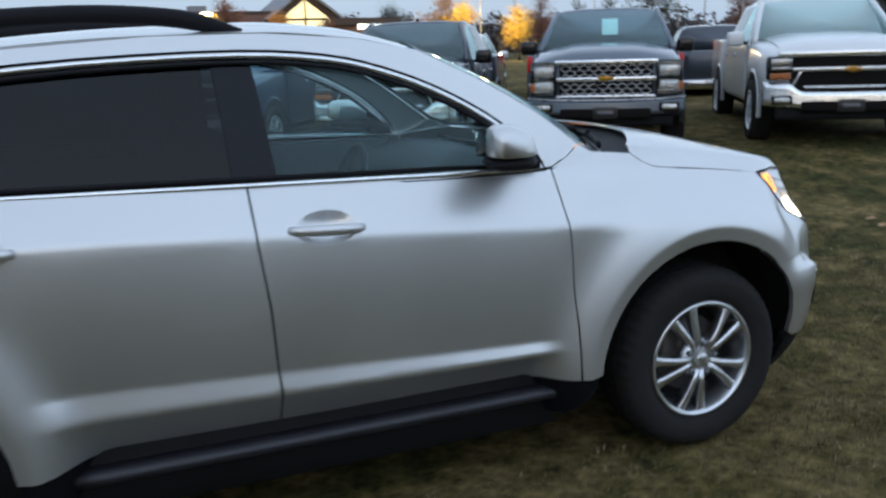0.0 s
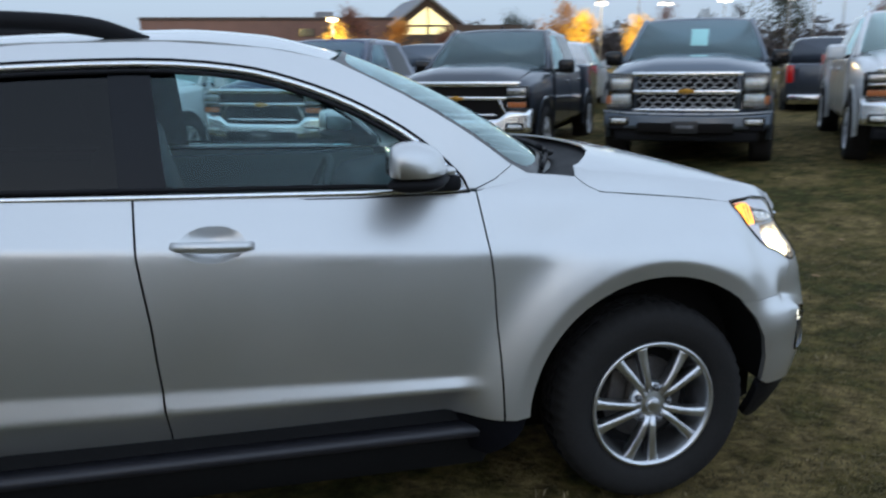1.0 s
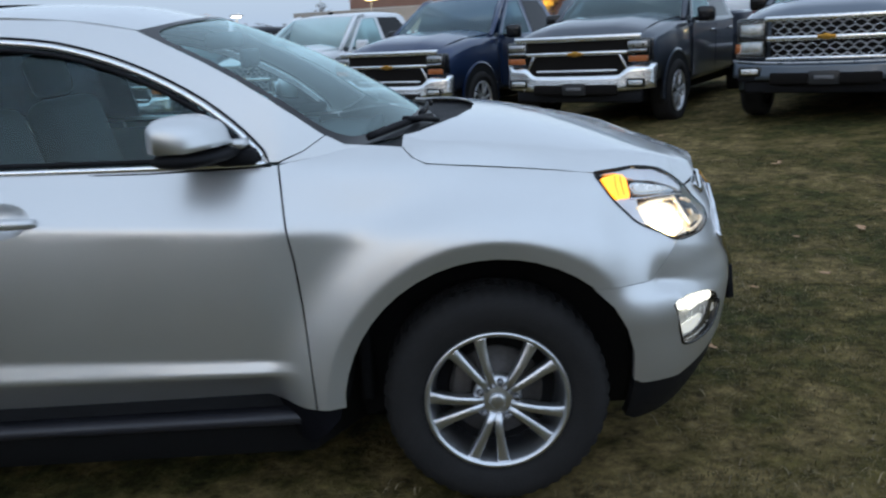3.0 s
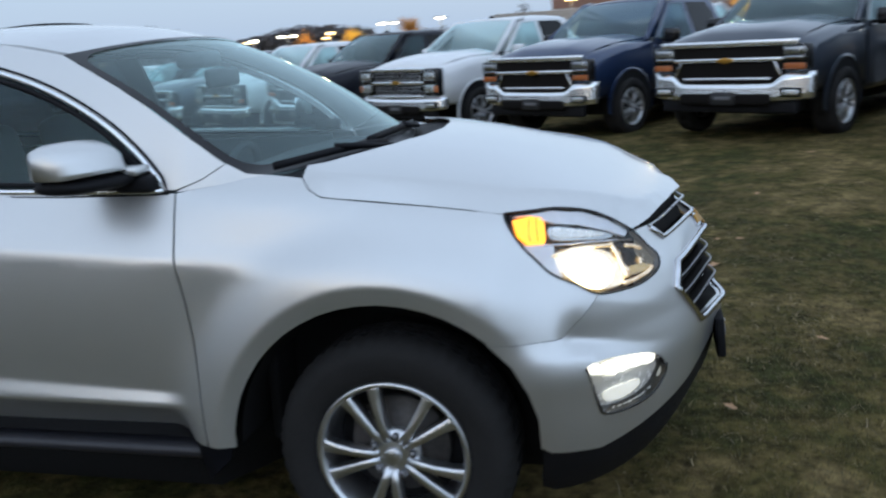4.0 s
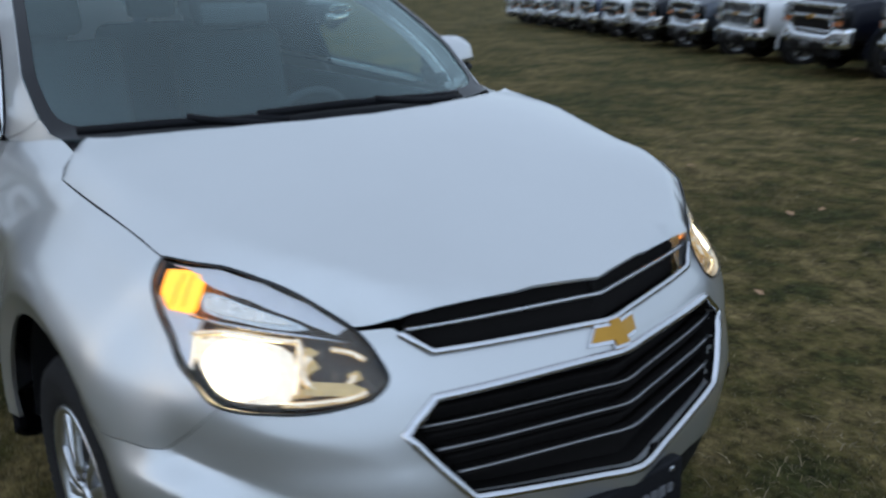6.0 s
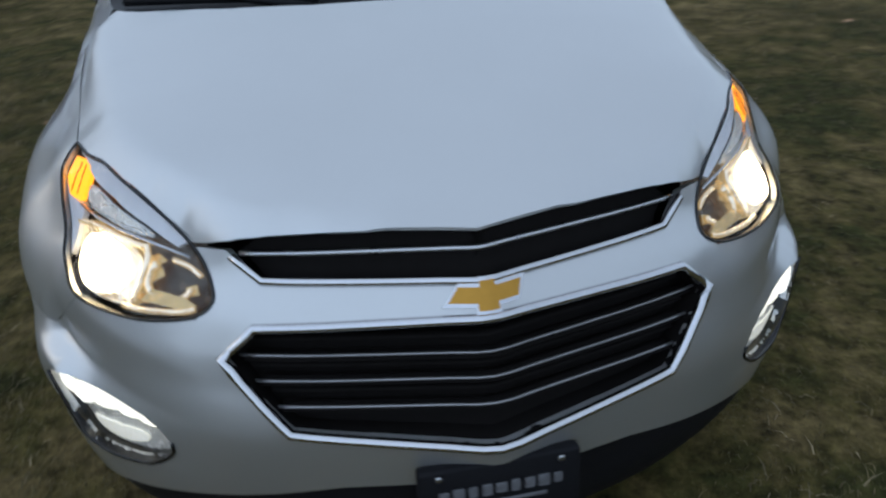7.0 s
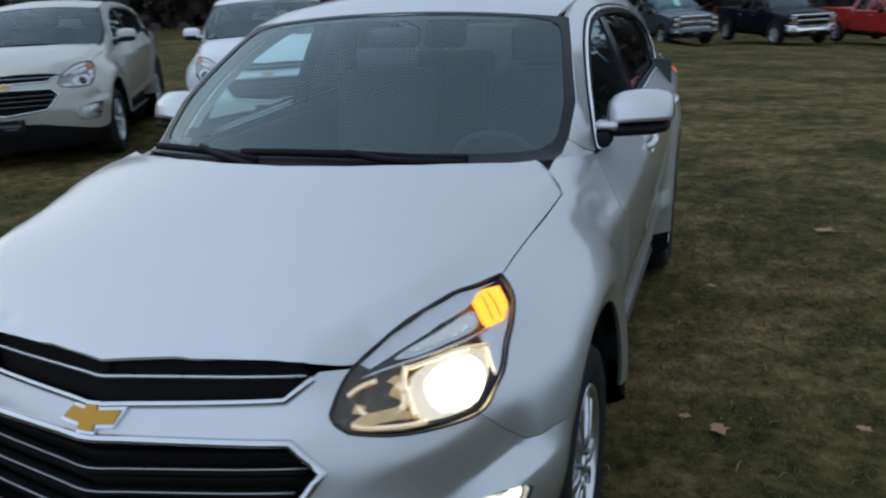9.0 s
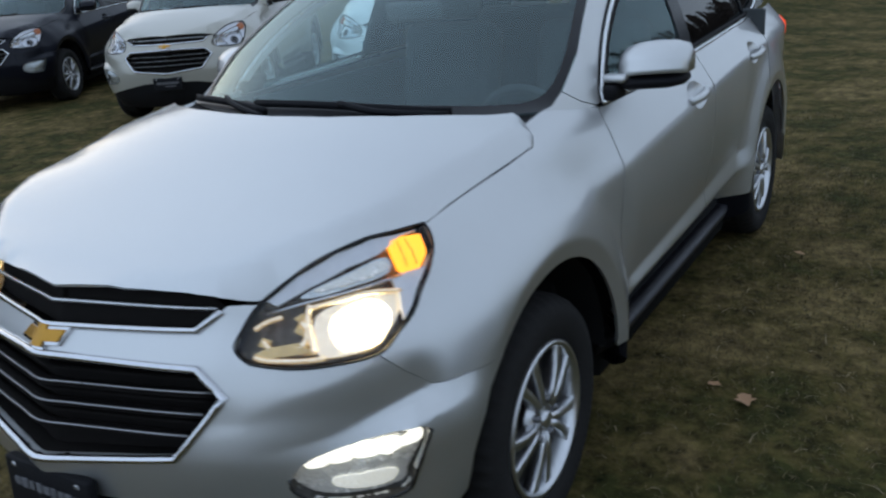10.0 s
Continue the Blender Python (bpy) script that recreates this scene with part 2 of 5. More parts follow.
def net(fn, nu, nv, lip=0.0, closed_u=False):
    """A bmesh grid over fn(p, q), p and q from 0 to 1."""
    bm = bmesh.new()
    rows = [[bm.verts.new(fn(i / nu, j / nv)) for i in range(nu if closed_u else nu + 1)] for j in range(nv + 1)]
    for j in range(nv):
        for i in range(nu):
            k = (i + 1) % nu if closed_u else i + 1
            bm.faces.new((rows[j][i], rows[j][k], rows[j + 1][k], rows[j + 1][i]))
    return bm


def tube(path, r, n=8, closed=False, flat=1.0, up=(0, 0, 1)):
    """A bmesh rod along a path; r: radius or a function of 0..1; flat squeezes it along up."""
    bm = bmesh.new()
    path = [Vector(p) for p in path]
    m, rings = len(path), []
    for i, p in enumerate(path):
        a = path[i - 1] if (closed or i) else p
        b = path[(i + 1) % m] if (closed or i < m - 1) else p
        t = (b - a).normalized()
        s = t.cross(Vector(up))
        s = s.normalized() if s.length > 1e-4 else t.orthogonal().normalized()
        w = s.cross(t)
        rad = r(i / max(1, m - 1)) if callable(r) else r
        rings.append([bm.verts.new(p + (s * math.cos(k * math.tau / n) + w * math.sin(k * math.tau / n) * flat) * rad) for k in range(n)])
    for i in range(m if closed else m - 1):
        a, b = rings[i], rings[(i + 1) % m]
        for k in range(n):
            bm.faces.new((a[k], a[(k + 1) % n], b[(k + 1) % n], b[k]))
    if not closed:
        bm.faces.new(rings[0][::-1])
        bm.faces.new(rings[-1])
    bmesh.ops.recalc_face_normals(bm, faces=bm.faces[:])
    return bm


def lathe(profile, n=48, bm=None):
    """A bmesh turned round the y axis; profile: (radius, y)."""
    bm = bm or bmesh.new()
    rings = [[bm.verts.new((r * math.cos(k * math.tau / n), y, r * math.sin(k * math.tau / n))) for k in range(n)] for r, y in profile]
    for a, b in zip(rings, rings[1:]):
        for k in range(n):
            bm.faces.new((a[k], a[(k + 1) % n], b[(k + 1) % n], b[k]))
    return bm


def block(size, at=(0, 0, 0), bevel=.01, seg=2, bm=None, m=None):
    """A rounded box, added to bm."""
    one = bmesh.new()
    bmesh.ops.create_cube(one, size=1)
    for v in one.verts:
        v.co = Vector((v.co.x * size[0], v.co.y * size[1], v.co.z * size[2]))
    if bevel:
        bmesh.ops.bevel(one, geom=one.edges[:], offset=bevel, segments=seg, affect="EDGES", profile=.5)
    for v in one.verts:
        v.co = (m @ v.co if m else v.co) + Vector(at)
    if bm is None:
        return one
    return merge(bm, one)


def merge(bm, other):
    me = bpy.data.meshes.new("tmp")
    other.to_mesh(me)
    other.free()
    bm.from_mesh(me)
    bpy.data.meshes.remove(me)
    return bm


def loft(rings, caps=True):
    """A bmesh through closed rings of equal length."""
    bm = bmesh.new()
    vs = [[bm.verts.new(p) for p in r] for r in rings]
    n = len(vs[0])
    for a, b in zip(vs, vs[1:]):
        for k in range(n):
            bm.faces.new((a[k], a[(k + 1) % n], b[(k + 1) % n], b[k]))
    if caps:
        bm.faces.new(vs[0][::-1])
        bm.faces.new(vs[-1])
    bmesh.ops.recalc_face_normals(bm, faces=bm.faces[:])
    return bm

# ---- the sport utility car: outer skin ----
def lin(x, pts):
    """Piecewise linear curve through pts."""
    if x <= pts[0][0]:
        return pts[0][1]
    for (a, b), (c, d) in zip(pts, pts[1:]):
        if x <= c:
            return b + (d - b) * (x - a) / (c - a)
    return pts[-1][1]


def curve(x, pts):
    """Smooth (monotone cubic) curve through pts."""
    n = len(pts)
    if x <= pts[0][0]:
        return pts[0][1]
    if x >= pts[-1][0]:
        return pts[-1][1]
    i = next(k for k in range(n - 1) if x <= pts[k + 1][0])
    d = [(pts[k + 1][1] - pts[k][1]) / (pts[k + 1][0] - pts[k][0]) for k in range(n - 1)]

    def slope(k):
        if k == 0 or k == n - 1:
            return d[min(k, n - 2)]
        return 0.0 if d[k - 1] * d[k] <= 0 else 2 * d[k - 1] * d[k] / (d[k - 1] + d[k])
    (x0, y0), (x1, y1) = pts[i], pts[i + 1]
    h = x1 - x0
    t = (x - x0) / h
    return ((1 + 2 * t) * (1 - t) ** 2 * y0 + t * (1 - t) ** 2 * h * slope(i)
            + t * t * (3 - 2 * t) * y1 + t * t * (t - 1) * h * slope(i + 1))


def step(x, a, b):
    t = min(1.0, max(0.0, (x - a) / (b - a)))
    return t * t * (3 - 2 * t)


# plan outline of the car at bumper height, nose centre to tail centre, left side
OUTLINE = [(.947, 0), (.927, .09), (.9, .2), (.864, .34), (.828, .45), (.755, .6), (.665, .725), (.565, .815), (.45, .868), (.3, .89), (.0, .9),
           (-.6, .903), (-1.6, .91), (-2.6, .905), (-3.2, .885), (-3.5, .84), (-3.68, .74), (-3.77, .5), (-3.8, 0)]
LEN = [0.0]
for (a, b), (c, d) in zip(OUTLINE, OUTLINE[1:]):
    LEN.append(LEN[-1] + math.hypot(c - a, d - b))
OX = [(-LEN[1], OUTLINE[1][0])] + [(s, p[0]) for s, p in zip(LEN, OUTLINE)]
OY = [(-LEN[1], -OUTLINE[1][1])] + [(s, p[1]) for s, p in zip(LEN, OUTLINE)]
NOSE_INSET = [(.2, .11), (.25, .075), (.32, .035), (.4, .008), (.5, -.012), (.6, -.022), (.66, -.012), (.7, .0), (.756, .014), (.8, .03), (.83, .042), (.86, .062),
              (.895, .087), (.924, .099), (.975, .116), (1.05, .135), (1.2, .2)]
TOP_LINE = [(-3.8, 1.23), (-2.3, 1.215), (-1.64, 1.205), (-.617, 1.172), (-.23, 1.139), (.346, 1.045), (.55, .99), (.75, .93)]
LAMP_TOP = [(.542, .884), (.588, .938), (.69, .993), (.80, 1.029), (.94, 1.044), (1.148, 1.04)]
CREASE = [(-3.8, 1.1), (-2.04, 1.046), (-1.63, 1.019), (-.58, .948), (0, .93)]

SCOOP_TOP = [(.5, .69), (.571, .719), (.662, .753), (.767, .778), (.87, .806), (.975, .80), (1.0, .79)]
SCOOP_LOW = [(.5, .60), (.6, .625), (.70, .645), (.80, .668), (.88, .688), (.977, .706), (1.05, .712)]

LEDGE = [(.6, .15), (.78, .13), (.92, .034), (1.1, .045)]

HANDLES = ((-1.445, 1.024), (-2.42, 1.052))


def skin(s, z):
    """Point of the body's outer skin: s metres along the plan outline from the nose (minus: right side), at height z."""
    q = abs(s)
    x, y = curve(q, OX), curve(q, OY)
    e = .01
    tx, ty = curve(q + e, OX) - curve(q - e, OX), curve(q + e, OY) - curve(q - e, OY)
    n = math.hypot(tx, ty)
    nx, ny = ty / n, -tx / n
    nose = curve(z, NOSE_INSET)
    # bumper corner: a scoop under the lamp over a ledge
    zu, zl = lin(q, SCOOP_TOP), lin(q, SCOOP_LOW)
    deep = .030 * step(q, .47, .92) * (1 - step(q, .95, 1.03))
    proud = -.013 * step(q, .7, .95) * (1 - step(q, 1.1, 1.22))
    zp = zl - lin(q, LEDGE)
    nose += lin(z, [(zp - .13, 0), (zp - .03, proud), (zp, proud), (zl, deep), (zl + .006, deep), (zu, 0), (zu + .1, 0)])
    # the headlamp leans back towards its upper rim
    if .5 < q < 1.2:
        lean = curve(q, [(.5, 0), (.59, .012), (.66, .018), (.775, .026), (.91, .043), (1.03, .031), (1.12, .008), (1.2, 0)])
        nose += lean * lin(z - lin(q, LAMP_TOP), [(-.18, 0), (-.10, .22), (-.04, .68), (0, 1), (.05, 1.2)])
    # side: belt facet, crease, lower door ridge, wheel flares
    dz = lin(x, TOP_LINE) - z
    zc = lin(x, CREASE)
    dz *= 1 + (.222 / max(.1, lin(x, TOP_LINE) - zc) - 1) * step(-x, .45, .7)
    top = lin(dz, [(-.06, .24), (0, .155), (.04, .10), (.13, .05), (.215, 0.004), (.235, 0)])
    door = step(x, -2.45, -2.2) * (1 - step(x, -.72, -.58))
    zb, zt = .502 + .02 * (-.65 - x), .540 + .045 * (-.65 - x)
    drop = max(0.0, zc - z)
    belly = -.09 * drop + .36 * drop ** 2
    at_ridge = -.09 * (zc - zt - .007) + .36 * (zc - zt - .007) ** 2
    low = lin(z, [(.2, at_ridge + .182), (.3, at_ridge + .122), (.385, at_ridge + .090), (.44, at_ridge + .050), (zb - .010, at_ridge - .010), (zb + .002, at_ridge - .0125), (zt - .004, at_ridge), (zt + .004, at_ridge + .0005), (zt + .007, at_ridge), (2, at_ridge)])
    low = belly if z > zt + .007 else low
    plain = lin(z, [(.2, .11), (.3, .075), (.42, .034), (.55, .020), (.7, .010), (.85, .002), (.93, .0), (2, 0)])
    side = top + low * door + plain * (1 - door)
    # the front fender is drawn in round its wheel bulge
    side += .019 * step(x, -.70, -.38) * (1 - step(x, .12, .34)) * lin(z, [(.5, 0), (.7, 1), (.98, 1), (1.05, .3), (1.09, 0)])
    for hx, hz, rr in ((0, .36, .47), (-2.86, .36, .48)):
        r = math.hypot(x - hx, z - hz)
        up = lin(r, [(rr - .02, .66), (rr + .050, .97), (rr + .056, .985), (rr + .064, .95), (rr + .11, .72), (rr + .15, .43), (rr + .19, .16), (rr + .225, .03), (rr + .26, 0)])
        if hx == 0 and x > .2:
            up *= 1 - (1 - step(z, .30, .60)) * step(x, .15, .33)
        if hx < 0 or x < .5:
            side = side + (min(side, .0) - side) * up * .95 - .033 * up
    for hx, hz in HANDLES:
        rho = ((x - hx) / .098) ** 2 + ((z - hz - .002) / .052) ** 2
        if rho < 1:
            side += .034 * (1 - rho) ** 1.4
    w = step(x, .3, .5) if x > -1 else 0.0
    inset = side + (nose - side) * w
    if x < -3:
        tail = lin(z, [(.2, .15), (.3, .06), (.45, .0), (.7, .0), (.9, .05), (1.2, .1), (1.6, .35)])
        k = step(-x, 3.4, 3.65)
        inset = inset + (tail - inset) * k
    px, py = x - nx * inset, y - ny * inset
    return (px, py if s >= 0 else -py, z)
HOOD_MID = [(-.6, 1.235), (-.3, 1.228), (-.125, 1.22), (.1, 1.191), (.337, 1.137), (.578, 1.063), (.7, 1.02), (.775, .988), (.827, .971), (.9, .925)]


def s_at(x):
    """Outline length at which the side has this x."""
    return lin(-x, [(-p[0], s) for s, p in zip(LEN, OUTLINE)])


# the hood's side edge: along the fender, then along the lamp's upper rim
HOOD_EDGE = [skin(s, z) for s, z in ((1.75, 1.155), (1.722, 1.127), (1.68, 1.106), (1.55, 1.09), (1.39, 1.072), (1.26, 1.055), (1.148, 1.04), (1.12, 1.043), (1.03, 1.043), (.94, 1.044), (.87, 1.039), (.80, 1.029), (.69, .993), (.588, .938))]
EDGE_Y = [(p[0], p[1]) for p in HOOD_EDGE] + [(.725, .44), (.742, .39), (.787, .2), (.826, .05)]


EDGE_Z = [(p[0], p[2] + .001) for p in HOOD_EDGE] + [(.725, .959), (.742, .965), (.787, .973), (.826, .976)]


def hood_z(x, y):
    """Height of the hood's surface over a point of the plan: a low dome, a soft crease, and a flank down to its edge."""
    t = min(1.0, abs(y) / max(.05, lin(x, EDGE_Y)))
    mid = curve(x, HOOD_MID)
    tc = curve(x, [(-.3, .955), (-.04, .95), (.1, .925), (.28, .895), (.47, .912), (.6, .915), (.75, .915)])
    fc = curve(x, [(-.3, .52), (-.04, .51), (.1, .52), (.28, .46), (.47, .33), (.6, .17), (.75, .17)])
    u = t / tc
    dome = fc * (.5 * u ** 2 + .5 * u ** 4)
    flank = 1 + (t - 1) * (1 - fc) / (1 - tc)
    f = (dome + flank) / 2 + math.sqrt((dome - flank) ** 2 / 4 + .0004)
    return mid + (curve(x, EDGE_Z) - mid) * min(1.0, f)


def cabin_y(x, z):
    """Half width of the cabin's side at a height over the belt."""
    h = z - 1.14
    return lin(x, [(-3.7, .70), (-3.3, .765), (-2.6, .815), (-1.65, .822), (-.617, .80), (-.5, .77), (-.43, .748), (-.36, .732), (-.3, .725)]) - .30 * h - .28 * h * h - .5 * max(0, h - .43) ** 1.5


ROOF_EDGE = [(-3.6, 1.37), (-3.1, 1.485), (-2.5, 1.565), (-1.9, 1.608), (-1.55, 1.612), (-1.25, 1.588), (-1.04, 1.541), (-.9, 1.50)]


def roof_z(x, y):
    return curve(x, ROOF_EDGE) + lin(x, [(-1.9, .044), (-1.2, .058)]) * (1 - (abs(y) / .62) ** 2.2)


SHIELD_X = [(0, -.37), (.08, -.425), (.16, -.480), (.4, -.635), (.7, -.832), (1, -1.042)]
SHIELD_Z = [(0, 1.163), (.08, 1.171), (.16, 1.202), (.4, 1.316), (.7, 1.437), (1, 1.543)]


def shield(p, q):
    """Windshield surface: p -1..1 across, q 0..1 from cowl to roof."""
    ex = curve(q, SHIELD_X) if q >= 0 else -.37 - .6 * q
    ez = curve(q, SHIELD_Z) if q >= 0 else 1.163 + .2 * q
    k = 4 * q * (1 - q)
    mx, mz = -.15 - .805 * q + .02 * k, 1.158 + .425 * q + .03 * k
    w = 1 - p * p
    return Vector((ex + (mx - ex) * w, p * (cabin_y(ex, ez) - .005), ez + (mz - ez) * w))


def arch(hx, r, a0, a1, n=14):
    return [(hx + r * math.cos(radians(a0 + (a1 - a0) * i / n)), .36 + r * math.sin(radians(a0 + (a1 - a0) * i / n))) for i in range(n + 1)]


LIGHT_RIM = [(1.145, 1.036), (1.12, 1.042), (.94, 1.043), (.80, 1.028), (.69, .992), (.588, .937), (.542, .884), (.53, .853), (.566, .827), (.65, .813), (.735, .81), (.858, .817), (.929, .85),
             (1.005, .886), (1.078, .942), (1.125, 1.0)]
FOG_RIM = [(.945, .642), (.84, .64), (.69, .612), (.635, .565), (.64, .535), (.70, .495), (.80, .485), (.88, .49), (.905, .53)]
LOWER_GRILLE = [(0, .829), (.44, .815), (.503, .759), (.38, .625), (0, .59)]
UPPER_GRILLE = [(0, .977), (.2, .974), (.35, .970), (.447, .964), (.49, .936), (.43, .891), (0, .893)]


def both(half):
    """A closed outline from its left half, top centre to bottom centre."""
    return half + [(-u, v) for u, v in reversed(half) if u > 1e-6]


def wheel_meshes(fine):
    """Shared meshes of a wheel, its outer face towards +y, centre at the origin."""
    n = 144 if fine else 32
    tyre = lathe([(.222, -.02), (.232, .0), (.262, .014), (.30, .02), (.332, .012), (.35, -.01), (.358, -.035), (.36, -.075), (.36, -.15), (.355, -.19), (.335, -.215), (.29, -.225), (.23, -.21)], n)
    for i, v in enumerate(tyre.verts):
        ring, k = divmod(i, n)
        if ring in (5, 6, 7, 8) and k % (3 if fine else 4) == 0:
            v.co.x *= .976
            v.co.z *= .976
        elif ring == 3:
            v.co.y += .0022 * (1 if k % 2 else -1)
    grooves = bmesh.new()
    for y in (-.065, -.10, -.135):
        lathe([(.361, y - .004), (.3535, y - .003), (.3535, y + .003), (.361, y + .004)], n, grooves)
    rim = lathe([(.229, -.012), (.231, .004), (.226, .010), (.217, .008), (.212, -.004), (.205, -.02), (.198, -.07), (.19, -.15), (.2, -.2)], n)
    spokes = []
    for sgn in (-1, 1):
        rings = []
        for r, off, w, y in ((.045, .19, .0115, .002), (.085, .188, .0125, .007), (.125, .198, .0135, .006), (.17, .213, .0155, .001), (.205, .228, .0185, -.002), (.218, .235, .027, -.004)):
            a = math.radians(-90) + sgn * off
            c = Vector((r * math.cos(a), y, r * math.sin(a)))
            t = Vector((-math.sin(a), 0, math.cos(a)))
            rings.append([c - t * w + Vector((0, -.038, 0)), c - t * w + Vector((0, -.005, 0)), c - t * w * .8, c + t * w * .8, c + t * w + Vector((0, -.005, 0)), c + t * w + Vector((0, -.038, 0))])
        spokes.append(loft(rings))
    hub = lathe([(.0, .008), (.021, .008), (.025, .005), (.028, -.008)], 24)
    face = lathe([(.022, -.004), (.050, -.006), (.074, -.014), (.080, -.034)], 32)
    nut = lathe([(.0, .012), (.007, .012), (.0115, .008), (.0115, -.02)], 6)
    disc = lathe([(.0, -.07), (.06, -.07), (.07, -.085), (.15, -.085), (.152, -.1), (.15, -.11)], 32)
    merge(disc, block((.07, .05, .13), (.11, -.085, .03), .012))
    back = lathe([(.0, -.12), (.2, -.12)], 24)
    out = []
    for nm, bm, mat in (("rim", rim, ALLOY), ("spoke", spokes[0], ALLOY), ("spoke", spokes[1], ALLOY), ("tyre", tyre, RUBBER), ("tread_groove", grooves, SHADOW_BLACK), ("hub_cap", hub, ALLOY), ("hub_face", face, ALLOY), ("lug_nut", nut, ALLOY_DARK), ("brake_disc", disc, IRON), ("wheel_back", back, SHADOW_BLACK)):
        bmesh.ops.recalc_face_normals(bm, faces=bm.faces[:])
        ob = part(nm, bm, mat)
        out.append(ob.data)
        bpy.data.objects.remove(ob)
    return out


def add_wheel(parent, at, side, meshes, turn=0.0, scale=1.0):
    rim, spoke_a, spoke_b, tyre, groove, hub, face, nut, disc, back = meshes
    w = new("wheel", rim)
    w.parent = parent
    w.matrix_local = pose(*at, 0, turn, 0 if side > 0 else 180) @ Matrix.Scale(scale, 4)
    tagged(w, "five-double-spoke bright alloy wheel")
    def kid(nm, me, m=Matrix()):
        o = new(nm, me)
        o.parent = w
        o.matrix_local = m
        return o
    kid("tyre", tyre)
    kid("tread", groove)
    kid("hub_cap", hub)
    kid("hub_face", face)
    kid("brake_disc", disc)
    kid("inner_drum", back)
    for k in range(5):
        a = math.radians(90 + 72 * k)
        kid("spoke", spoke_a, pose(0, 0, 0, 0, -72 * k, 0))
        kid("spoke", spoke_b, pose(0, 0, 0, 0, -72 * k, 0))
        kid("lug_nut", nut, pose(.061 * math.cos(a), -.004, .061 * math.sin(a)))
    return w


